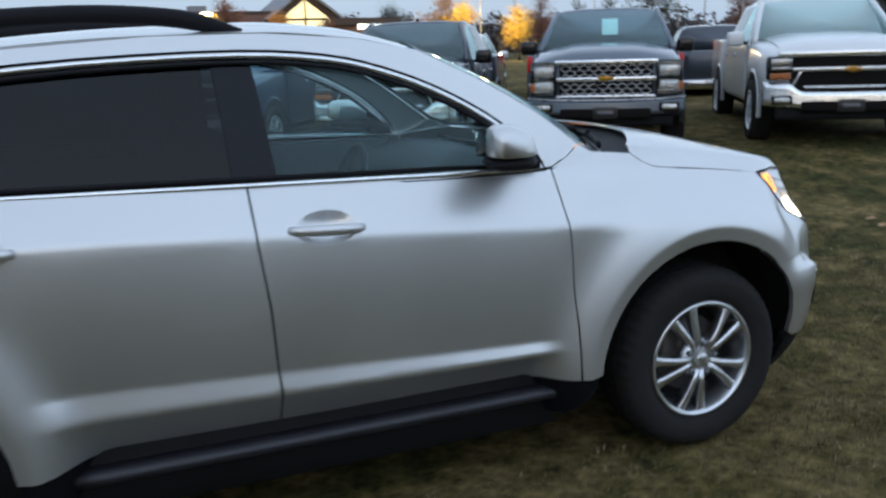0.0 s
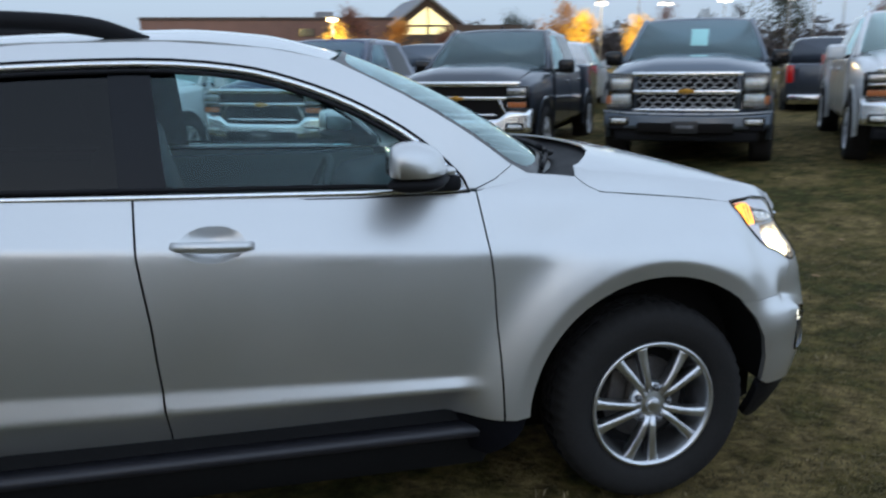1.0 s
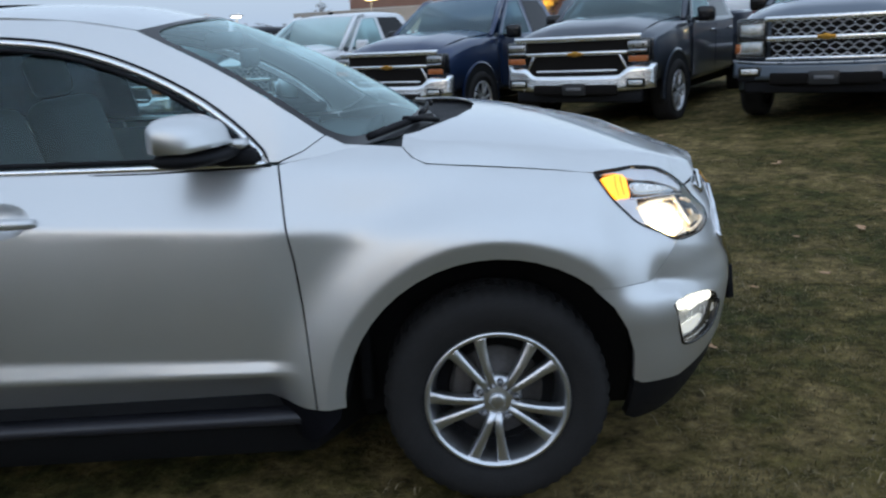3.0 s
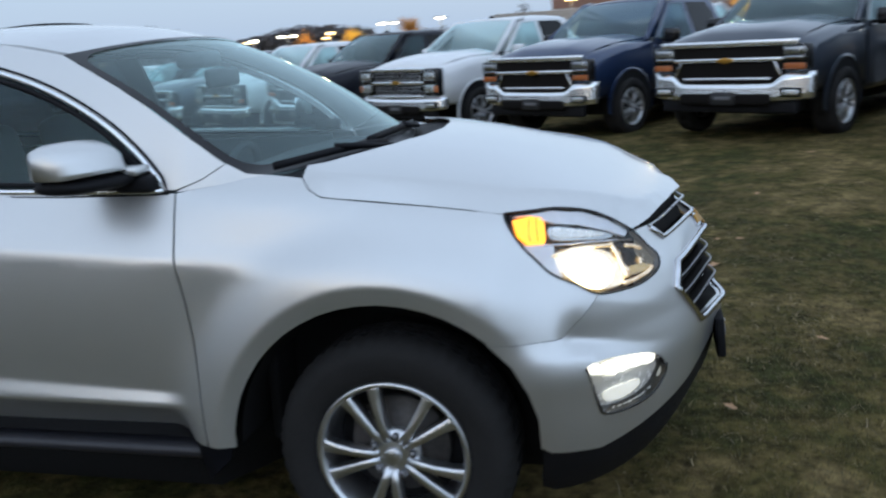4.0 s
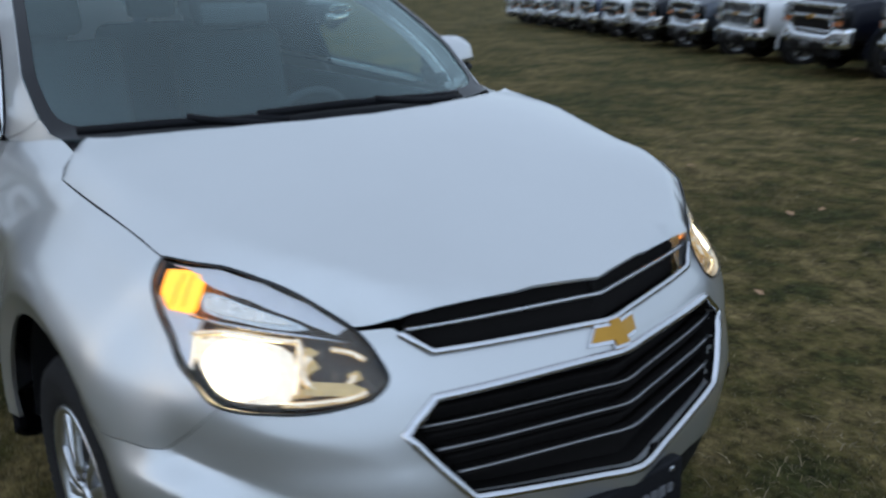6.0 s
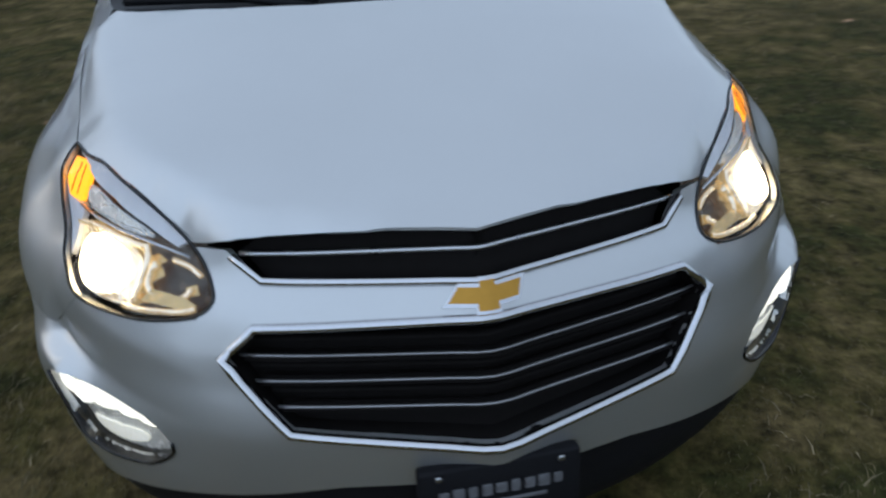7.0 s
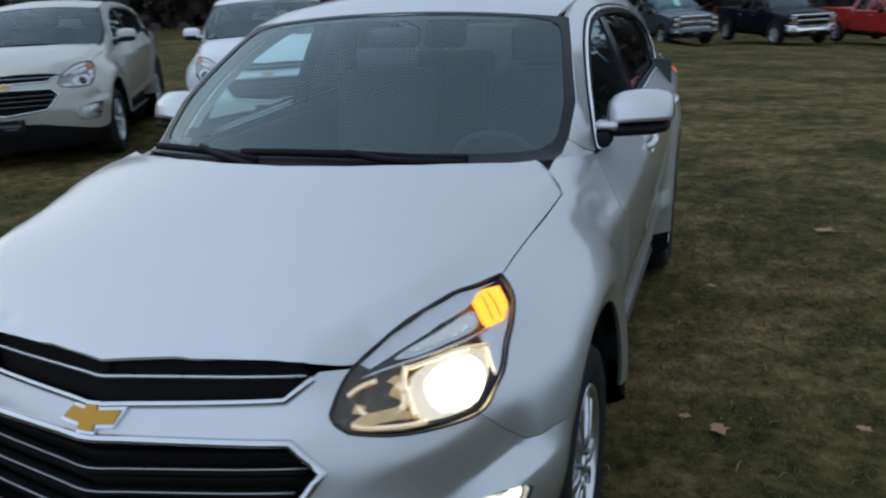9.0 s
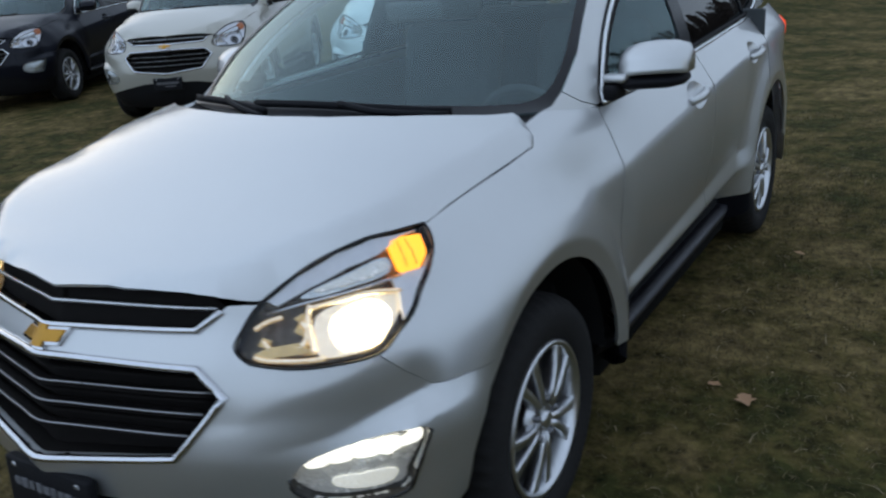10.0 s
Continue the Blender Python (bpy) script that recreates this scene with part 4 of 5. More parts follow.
    # hood
    hood_half = [(.0, 0), (-.018, .2), (-.072, .4), (-.132, .52), (-.196, .625), (-.245, .69)] + [(p[0], p[1] - .0003) for p in HOOD_EDGE] + [(.725, .44), (.742, .39), (.787, .2), (.826, 0)]
    outline = hood_half + [(x, -y) for x, y in reversed(hood_half) if y > 0]
    part("hood", sheet(outline, lambda x, y: (x, y, hood_z(x, y)), g, .0014, .007, core=Vector((.2, 0, -3))), paint, car)
    # cowl and wipers
    def cowl(p, q):
        y = (2 * p - 1) * .725
        a = shield(y / .738, .0)
        xb = lin(abs(y), [(0, .0), (.2, -.018), (.4, -.072), (.52, -.132), (.625, -.196), (.73, -.25)])
        return Vector((a.x * (1 - q) + (xb + .03) * q - .02 * (1 - q), y, (a.z - .006) * (1 - q) + (hood_z(xb + .03, y) - .014) * q - .008 * math.sin(q * 3)))
    bm = net(cowl, 30, 6)
    bmesh.ops.recalc_face_normals(bm, faces=bm.faces[:])
    part("cowl", bm, PLASTIC, car, "black cowl panel")
    for y0, y1, q0, q1 in ((.47, -.24, .015, .05), (-.17, -.66, .015, .03)):
        pts = [shield((y0 + (y1 - y0) * t) / .7, q0 + .08 * t * (1 - t) + (q1 - q0) * t) + Vector((.012, 0, .02)) for t in [i / 10 for i in range(11)]]
        wiper = part("wiper", tube(pts, .009, 6, flat=1.5), PLASTIC, car, "black wiper at rest")
        arm = [shield(y0 / .7, -.03) + Vector((0, 0, .03)), shield((y0 * .7 + y1 * .3) / .7, .0) + Vector((.01, 0, .035)), shield((y0 + y1) / 1.4, .05) + Vector((.012, 0, .03))]
        part("wiper_arm", tube(rounded(arm, 4, False), .011, 6), PLASTIC, wiper)
    # windshield with its dark border
    bm = net(lambda p, q: shield(2 * p - 1, q), 24, 14)
    bmesh.ops.recalc_face_normals(bm, faces=bm.faces[:])
    ws = part("windshield", bm, GLASS, car, "sloping windshield mirroring the sky")
    def border(p, q):
        a = math.tau * p
        ca, sa = math.cos(a), math.sin(a)
        m = max(abs(ca), abs(sa))
        r = (abs(ca) ** 12 + abs(sa) ** 12) ** (-1 / 12)
        ou, ov = ca / m, .5 + .5 * sa / m
        iu, iv = .958 * ca * r, .53 + .448 * sa * r
        return shield(ou + (iu - ou) * q, ov + (iv - ov) * q) + Vector((.002, 0, .003))
    part("windshield_border", net(border, 120, 2), FRIT, ws, "black border band")
    part("rear_view_mirror", block((.03, .24, .07), (-.84, 0, 1.43), .014), CABIN, car, "dark rear-view mirror")
    part("mirror_housing", block((.12, .16, .06), (-.93, 0, 1.50), .02), CABIN, car)
    # roof
    roof_half = [(-.957, 0), (-.975, .25), (-1.01, .45), (-1.05, .592), (-1.25, .61), (-1.55, .612), (-1.9, .61), (-2.5, .60), (-3.1, .565), (-3.45, .52), (-3.52, .3), (-3.55, 0)]
    outline = roof_half + [(x, -y) for x, y in reversed(roof_half) if y > 0]
    part("roof", sheet(outline, lambda x, y: (x, y, roof_z(x, y)), g * 1.6, .0, .02, core=Vector((-2, 0, -6))), paint, car)
    part("roof_aerial", block((.12, .035, .05), (-3.2, 0, 1.535), .014), paint, car)
    # tail
    def tail(p, q):
        y = (2 * p - 1) * (.80 - .26 * q ** 2)
        return Vector((-3.76 + .06 * (y / .7) ** 2 + .22 * max(0, q - .45) ** 1.1, y, .45 + .93 * q))
    part("tailgate", net(tail, 16, 12), paint, car)
    part("rear_window", net(lambda p, q: tail(.12 + .76 * p, .62 + .34 * q) + Vector((-.012, 0, .004)), 10, 6), TINT, car)
    def rear_bumper(p, q):
        y = (2 * p - 1)
        c = Vector(skin(lin(abs(y), [(0, LEN[-1]), (1, s_at(-3.40))]) * (1 if y >= 0 else -1), .28 + .45 * q))
        return c
    part("rear_bumper", net(rear_bumper, 36, 6), paint, car)
    # underside and cabin
    floor_rings = [[Vector((x, y * w, z)) for y, z in ((-1, .5), (-1, .19), (1, .19), (1, .5))] for x, w in ((-3.5, .6), (-3.3, .62), (-2.3, .8), (-.6, .8), (-.45, .56), (.5, .56), (.62, .5))]
    part("underbody", loft(floor_rings), SHADOW_BLACK, car)
    part("engine_bay", loft([[Vector((x, y * w, z)) for y, z in ((-1, .3), (1, .3), (1, t), (-1, t))] for x, w, t in ((-.5, .56, .95), (0, .56, .95), (.5, .5, .88), (.66, .4, .80))]), SHADOW_BLACK, car)
    dash = [[Vector((x, y, z)) for x, z in ((-.35, .75), (-.42, 1.10), (-.62, 1.115), (-.86, 1.07), (-.93, .99), (-.8, .75))] for y in (-.70, -.3, 0, .3, .70)]
    part("dashboard", loft(dash), CABIN, car, "dark dashboard")
    part("firewall", block((.04, 1.45, .8), (-.42, 0, .72), .01), SHADOW_BLACK, car)
    wheel_path = [Vector((-1.02 + .06 * math.sin(a), .36 + .185 * math.cos(a), 0.96 + .17 * math.sin(a))) for a in [k * math.tau / 28 for k in range(28)]]
    sw = part("steering_wheel", tube(wheel_path, .016, 8, True), CABIN, car, "dark steering wheel")
    part("steering_hub", block((.06, .16, .12), (-1.0, .36, .95), .03), CABIN, sw)
    for x, y, w in ((-1.55, .36, .5), (-1.55, -.36, .5), (-2.45, .38, .62), (-2.45, -.38, .62)):
        seat = part("seat", block((.5, w, .16), (x + .22, y, .68), .05, 3), CABIN_GREY, car, "dark grey cloth seat")
        lean = pose(0, 0, 0, 0, -14, 0)
        part("seat_back", block((.15, w, .62), (x - .12, y, 1.0), .06, 3, m=lean), CABIN_GREY, seat)
        part("head_rest", block((.1, .25, .17), (x - .23, y, 1.40), .04, 3, m=lean), CABIN_GREY, seat)
    for sgn in (1, -1):
        # Added block that keeps the tail lamp's glow from showing through the cabin.
        part("tail_lamp_blind", block((.04, .22, .52), (-2.74, sgn * .77, .97), .01), CABIN, car)
        part("door_card", block((1.9, .03, .55), (-1.65, sgn * .73, .85), .01), CABIN, car)
    part("headliner", net(lambda p, q: Vector((-1.08 - 2.2 * p, (2 * q - 1) * .55, roof_z(-1.08 - 2.2 * p, (2 * q - 1) * .55) - .045)), 10, 6), CABIN_GREY, car)
    part("load_cover", block((.95, 1.3, .03), (-3.1, 0, 1.05), .01), CABIN, car)
    return car


# ---- pickups ----


def section(x, w, z0, z1, r, crown=.03, low_w=None):
    """A ring of a car body: half width w, from z0 to z1, corners r, a crowned top."""
    lw = low_w or w
    half = [(lw * .9, z0), (lw, z0 + .06), (w, z0 + (z1 - z0) * .55), (w - .02, z1 - r), (w - r * .35, z1 - r * .3), (w - r, z1), (w * .5, z1 + crown * .8), (0, z1 + crown)]
    return [Vector((x, y, z)) for y, z in half] + [Vector((x, -y, z)) for y, z in reversed(half[:-1])]


def build_pickup(m, paint, label, style, group="", sheet_of_paper=False):
    """A full-size crew-cab pickup; origin under the middle of the front bumper's face, nose towards +x."""
    car = thing("pickup_truck", m, label, "pickup truck", group)
    wheels = PICKUP_WHEELS
    ax, bx = -.98, -4.63
    # lower body in lofted pieces
    nose = [section(-.12, .90, .62, 1.10, .10, .02), section(-.16, .955, .60, 1.15, .12, .035), section(-.35, .985, .58, 1.215, .13, .05), section(-.9, 1.0, .58, 1.295, .12, .07), section(-1.55, 1.0, .55, 1.325, .1, .08), section(-1.62, 1.0, .55, 1.30, .1, .07)]
    bm = loft(nose)
    part("front_body", bm, paint, car)
    part("hood", net(lambda p, q: Vector((-.14 - 1.44 * p, (2 * q - 1) * (.80 + .02 * p), curve(-.14 - 1.44 * p, [(-1.7, 1.425), (-1.0, 1.395), (-.5, 1.335), (-.25, 1.265), (-.14, 1.165)]) - .075 * abs(2 * q - 1) ** 4 + .012 * (1 if .22 < q < .78 else 0))), 16, 18), paint, car)
    cab = [section(-1.62, 1.0, .50, 1.28, .08, .0), section(-2.0, 1.005, .46, 1.29, .07, .0), section(-3.6, 1.005, .46, 1.30, .07, .0), section(-3.78, 1.0, .48, 1.30, .07, 0)]
    part("cab_body", loft(cab), paint, car)
    bed = [section(-3.81, 1.0, .52, 1.36, .05, 0), section(-4.6, 1.005, .52, 1.365, .05, 0), section(-5.7, 1.0, .56, 1.37, .05, 0), section(-5.76, .97, .58, 1.36, .05, 0)]
    part("bed", loft(bed), paint, car)
    # cabin over the belt
    top = []
    for x, w, z in ((-1.50, .90, 1.30), (-2.22, .72, 1.86), (-2.42, .715, 1.905), (-3.2, .715, 1.92), (-3.62, .70, 1.895), (-3.75, .69, 1.86), (-3.84, .88, 1.30)):
        top.append((x, w, z))
    ring = lambda x, w, z: [Vector((x, y, zz)) for y, zz in ((w + (.97 - w) * 1.0, 1.28), (w + .02, z - .05), (w - .06, z - .005), (w * .5, z + .018), (0, z + .022), (-w * .5, z + .018), (-w + .06, z - .005), (-w - .02, z - .05), (-.97, 1.28))]
    roof = [ring(x, w, z) for x, w, z in top if z > 1.7]
    bm = loft(roof, True)
    part("cab_roof", bm, paint, car)
    def shield_p(p, q):
        y = 2 * p - 1
        a = Vector((-1.53 + .08 * (1 - y * y), y * .90, 1.35 + .03 * (1 - y * y)))
        b = Vector((-2.20 + .05 * (1 - y * y), y * .69, 1.86 + .02 * (1 - y * y)))
        return a.lerp(b, q) + Vector((.03, 0, .03)) * 4 * q * (1 - q)
    bm = net(shield_p, 14, 6)
    bmesh.ops.recalc_face_normals(bm, faces=bm.faces[:])
    part("windshield", bm, GLASS, car, "wide sloping windshield")
    # A plain black block stands in for the shade inside the cab.
    part("cabin_shade", loft([[Vector((x, y * w, z)) for y, z in ((-1, 1.0), (1, 1.0), (1, t), (-1, t))] for x, w, t in ((-1.75, .66, 1.26), (-2.5, .62, 1.30), (-2.6, .6, 1.62), (-3.6, .6, 1.70))]), SHADOW_BLACK, car)
    part("dashboard", loft([[Vector((x, y * w, z)) for y, z in ((-1, 1.2), (-1, t), (1, t), (1, 1.2))] for x, w, t in ((-1.56, .9, 1.31), (-1.7, .93, 1.345), (-2.3, .93, 1.335), (-3.72, .93, 1.335))]), CABIN, car)
    for sgn in (1, -1):
        part("windshield_pillar", tube([Vector((-1.48, sgn * .93, 1.31)), Vector((-1.87, sgn * .83, 1.59)), Vector((-2.24, sgn * .73, 1.86)), Vector((-2.45, sgn * .73, 1.885))], .042, 8), paint, car)
        def side(x, z, sgn=sgn):
            return (x, sgn * (.985 - .41 * (z - 1.28)), z)
        for nm, o, mat in (("front_window", [(-1.75, 1.31), (-2.05, 1.56), (-2.38, 1.81), (-2.72, 1.825), (-2.72, 1.31)], SIDE_GLASS), ("rear_window", [(-2.82, 1.31), (-2.82, 1.825), (-3.42, 1.815), (-3.55, 1.65), (-3.58, 1.31)], TINT)):
            part(nm, sheet(o, side, .12, 0, 0, offset=.004, core=Vector((-2.5, 0, 1.2))), mat, car)
        part("cab_side_frame", sheet([(-1.5, 1.26), (-1.62, 1.27), (-2.0, 1.57), (-2.36, 1.85), (-3.6, 1.86), (-3.82, 1.26)], side, .12, 0, .02, holes=[[(-1.77, 1.315), (-2.06, 1.56), (-2.385, 1.807), (-2.715, 1.82), (-2.715, 1.315)], [(-2.825, 1.315), (-2.825, 1.82), (-3.42, 1.81), (-3.545, 1.65), (-3.575, 1.315)]], core=Vector((-2.5, 0, 1.2))), paint, car)
        for x0, x1 in ((-1.64, -2.74), (-2.76, -3.72)):
            door = part("door", sheet([(x0, .55), (x0, 1.25), (x1, 1.25), (x1, .55)], lambda x, z, sgn=sgn: (x, sgn * (1.006 + .012 * math.sin((z - .5) * 4)), z), .1, .004, .01, core=Vector((-2.5, 0, 1))), paint, car)
            part("door_handle", block((.2, .03, .035), (x1 + .2, sgn * 1.03, 1.13), .01), CHROME if style == "bars" else paint, door)
        mr = part("door_mirror", block((.12, .24, .20), (-1.85, sgn * 1.13, 1.36), .045, 3), GLOSS_BLACK if paint is not WHITE else paint, car, "large door mirror")
        part("mirror_arm", block((.08, .16, .05), (-1.84, sgn * .98, 1.30), .015), PLASTIC, mr)
        # wheel arches: flat black discs painting the wells' shade, painted lips
        for hx in (ax, bx):
            def lip(p, q, hx=hx, sgn=sgn):
                a = math.radians(-8 + 196 * p)
                r = .49 + .045 * (1 - q)
                return Vector((hx + r * math.cos(a) * 1.05, sgn * (1.009 + .016 * math.sin(q * math.pi * .5) - (.06 if q > .9 else 0)), .43 + r * math.sin(a)))
            part("arch_lip", net(lip, 20, 4), paint, car)
            def hole(p, q, hx=hx, sgn=sgn):
                a = math.radians(-14 + 208 * p)
                return Vector((hx + .495 * q * math.cos(a) * 1.05, sgn * (1.014 - .0 * q), .43 + .495 * q * math.sin(a)))
            part("wheel_well_shade", net(hole, 20, 2), SHADOW_BLACK, car)
            add_wheel(car, (hx, sgn * 1.03, .415), sgn, wheels, turn=15, scale=1.145)
        part("tail_lamp", block((.05, .14, .36), (-5.74, sgn * .92, 1.16), .02), TAIL, car, "red tail lamp")
    part("running_gear", block((4.6, 1.5, .3), (-2.9, 0, .47), .05), SHADOW_BLACK, car)
    part("tailgate", block((.05, 1.55, .6), (-5.76, 0, 1.06), .02), paint, car)
    part("rear_bumper", block((.16, 1.9, .2), (-5.8, 0, .66), .03), CHROME, car)
    # front end
    if style == "bars":
        part("grille_opening", block((.06, 1.40, .50), (-.085, 0, .93), .02), GRILLE_BLACK, car)
        for z, h, w, mat in ((1.155, .07, 1.72, TRIM), (.97, .05, 1.38, TRIM), (.755, .03, 1.1, TRIM)):
            part("grille_bar", block((.07, w, h), (-.055, 0, z), .014), mat, car)
        for sgn in (1, -1):
            part("grille_side", block((.05, .035, .26), (-.055, sgn * .63, .86), .01, m=pose(0, 0, 0, sgn * 28, 0, 0)), CHROME, car)
            hl = part("headlight", block((.16, .30, .30), (-.115, sgn * .83, .985), .03), GLOSS_BLACK, car, "clear headlamp with an amber corner")
            part("lamp_upper", block((.02, .24, .08), (-.03, sgn * .82, 1.06), .01), SATIN, hl)
            part("lamp_mid", block((.02, .23, .035), (-.03, sgn * .82, .985), .008), CHROME, hl)
            part("lamp_amber", block((.02, .24, .07), (-.03, sgn * .83, .89), .01), AMBER_OFF, hl)
            part("lamp_lens", block((.01, .28, .29), (-.016, sgn * .83, .985), .004), LENS, hl)
    else:
        part("grille_opening", block((.06, 1.18, .46), (-.085, 0, .96), .02), GRILLE_BLACK, car)
        for row in range(2):
            z0 = 1.065 - .235 * row
            bm = bmesh.new()
            for j in range(3):
                zig = [Vector((-.045, -.57 + .06 * i, z0 + .056 * (j - 1) + (.016 if (i + j) % 2 else -.016))) for i in range(20)]
                merge(bm, tube(zig, .0085, 4))
                for i in range(20):
                    if (i + j) % 2 and j < 2:
                        merge(bm, tube([zig[i], zig[i] + Vector((0, 0, .024))], .008, 4))
            part("grille_mesh", bm, SATIN, car, "bright honeycomb mesh")
        for z, h, w, mat in ((1.17, .06, 1.30, TRIM), (.955, .06, 1.26, TRIM), (.735, .045, 1.26, TRIM)):
            part("grille_bar", block((.07, w, h), (-.05, 0, z), .014), mat, car)
        for sgn in (1, -1):
            hl = part("headlight", block((.16, .33, .44), (-.12, sgn * .80, .965), .03), GLOSS_BLACK, car, "stacked square headlamp")
            part("lamp_upper", block((.02, .24, .13), (-.033, sgn * .79, 1.06), .02), FOG_DIM, hl)
            part("lamp_lower", block((.02, .24, .13), (-.033, sgn * .79, .87), .02), FOG_DIM, hl)
            part("lamp_amber", block((.03, .06, .10), (-.04, sgn * .935, .86), .01), AMBER_OFF, hl)
            part("lamp_lens", block((.01, .31, .42), (-.02, sgn * .80, .965), .004), LENS, hl)
    tone = TRIM if style == "bars" or paint is WHITE else paint
    wing = .105 if style == "bars" else 0.0
    def face(p, q):
        y = (2 * p - 1) * 1.0
        return Vector((.03 - .13 * abs(y) ** 4 - .02 * q, y, .50 + (.19 + wing * step(abs(y), .56, .74)) * q + .03 * abs(y) ** 3))
    bm = net(face, 40, 4)
    ret = bmesh.ops.extrude_face_region(bm, geom=bm.faces[:])
    for v in [e for e in ret["geom"] if isinstance(e, bmesh.types.BMVert)]:
        v.co.x -= .12
    bmesh.ops.recalc_face_normals(bm, faces=bm.faces[:])
    bmp = part("front_bumper", bm, tone, car, "chrome bumper" if tone is TRIM else "body-coloured bumper")
    if tone is not TRIM:
        part("bumper_strip", tube([Vector((.034 - .13 * abs(y) ** 4, y, .692 + .03 * abs(y) ** 3)) for y in [i / 10 - 1 for i in range(21)]], .012, 6), SATIN, bmp, "thin bright strip")
        part("bumper_skirt", block((.05, 1.86, .1), (-.035, 0, .535), .02), PLASTIC, bmp)
    part("bumper_slot", block((.05, 1.15, .13), (.012, 0, .52), .02), GRILLE_BLACK, bmp)
    part("air_dam", block((.1, 1.72, .16), (-.1, 0, .43), .03), PLASTIC, bmp)
    for sgn in (1, -1):
        part("fog_lamp", block((.03, .19, .07), (.0, sgn * .80, .60), .015), FOG_DIM, bmp)
        part("fog_pocket", block((.03, .25, .11), (-.008, sgn * .80, .60), .015), GLOSS_BLACK, bmp)
    pl = part("plate", block((.02, .31, .15), (.04, 0, .53), .006), PLATE, bmp)
    part("plate_lettering", block((.004, .2, .04), (.051, 0, .535), .001, 1), INK, pl)
    # badge
    bm = block((.02, .19, .042), (-.01, 0, .965), .006)
    block((.022, .07, .068), (-.01, 0, .965), .006, 2, bm)
    part("badge", bm, GOLD, car, "gold cross-shaped badge")
    part("roof_aerial", block((.1, .03, .05), (-2.45, 0, 1.945), .012), PLASTIC, car)
    if sheet_of_paper:
        q = pose(0, 0, 0, 0, -50, 0)
        part("paper_notice", block((.004, .23, .36), (-1.83, .05, 1.64), .001, 1, m=q), PAPER, car, "pale paper notice inside the windshield")
    return car


# ---- ground ----


def ground_z(x, y):
    """The field falls away past the car's tail and rises a little past its nose."""
    x0 = -4.2 + 4.0 * step(y, 2.0, 8.0)
    fall = .046 * min(0.0, max(x, -40) - x0) * step(y, -7, 0)
    return fall + .04 * min(max(x, 0.0), 12.0) * step(y, 2.2, 5.5)


def grass_material():
    m = bpy.data.materials.new("worn_grass")
    m.use_nodes = True
    n, l = m.node_tree.nodes, m.node_tree.links
    b = n["Principled BSDF"]
    b.inputs["Roughness"].default_value = 0.95
    b.inputs["Specular IOR Level"].default_value = 0.1
    co = n.new("ShaderNodeTexCoord")
    big, mid, small, clod = (n.new("ShaderNodeTexNoise") for _ in range(4))
    for k, s in ((big, .55), (mid, 3.2), (small, 24), (clod, 9)):
        k.inputs["Scale"].default_value, k.inputs["Detail"].default_value, k.inputs["Roughness"].default_value = s, 6, .65
        l.new(co.outputs["Object"], k.inputs["Vector"])
    mixf = n.new("ShaderNodeMath")
    mixf.operation = "ADD"
    l.new(big.outputs["Fac"], mixf.inputs[0])
    l.new(mid.outputs["Fac"], mixf.inputs[1])
    ramp = n.new("ShaderNodeValToRGB")
    l.new(mixf.outputs[0], ramp.inputs["Fac"])
    ramp.color_ramp.elements[0].position, ramp.color_ramp.elements[0].color = .43, (.042, .043, .013, 1)
    ramp.color_ramp.elements[1].position, ramp.color_ramp.elements[1].color = .575, (.164, .120, .051, 1)
    mid_tone = ramp.color_ramp.elements.new(.5)
    mid_tone.color = (.087, .069, .023, 1)
    half = n.new("ShaderNodeMath")
    half.operation = "MULTIPLY"
    half.inputs[1].default_value = .5
    l.new(mixf.outputs[0], half.inputs[0])
    l.new(half.outputs[0], ramp.inputs["Fac"])
    var = n.new("ShaderNodeMapRange")
    var.inputs["From Min"].default_value, var.inputs["From Max"].default_value = .36, .66
    var.inputs["To Min"].default_value, var.inputs["To Max"].default_value = .24, 1.85
    both_scales = n.new("ShaderNodeMath")
    both_scales.operation = "MULTIPLY_ADD"
    both_scales.inputs[1].default_value = .55
    l.new(clod.outputs["Fac"], both_scales.inputs[0])
    half_small = n.new("ShaderNodeMath")
    half_small.operation = "MULTIPLY"
    half_small.inputs[1].default_value = .45
    l.new(small.outputs["Fac"], half_small.inputs[0])
    l.new(half_small.outputs[0], both_scales.inputs[2])
    l.new(both_scales.outputs[0], var.inputs["Value"])
    mul = n.new("ShaderNodeVectorMath")
    mul.operation = "SCALE"
    l.new(ramp.outputs["Color"], mul.inputs[0])
    l.new(var.outputs["Result"], mul.inputs["Scale"])
    l.new(mul.outputs["Vector"], b.inputs["Base Color"])
    bp = n.new("ShaderNodeBump")
    bp.inputs["Strength"].default_value, bp.inputs["Distance"].default_value = .8, .03
    l.new(small.outputs["Fac"], bp.inputs["Height"])
    l.new(bp.outputs["Normal"], b.inputs["Normal"])
    return m


GRASS = grass_material()
ticks = sorted(set([-1500, -700, -300, -160, -100, -70] + [-50 + 2 * i for i in range(18)] + [-14 + .8 * i for i in range(36)] + [16, 20, 26, 34, 45, 60, 90, 140, 300, 700, 1500]))
bm = bmesh.new()
rows = []
for yy in ticks:
    row = []
    for xx in ticks:
        rough = noise.noise(Vector((xx * .6, yy * .6, 0))) * .02 if abs(xx) < 20 and abs(yy) < 20 and not (-4.2 < xx < 1.6 and -1.4 < yy < 1.4) else 0
        row.append(bm.verts.new((xx, yy, ground_z(xx, yy) + rough)))
    rows.append(row)
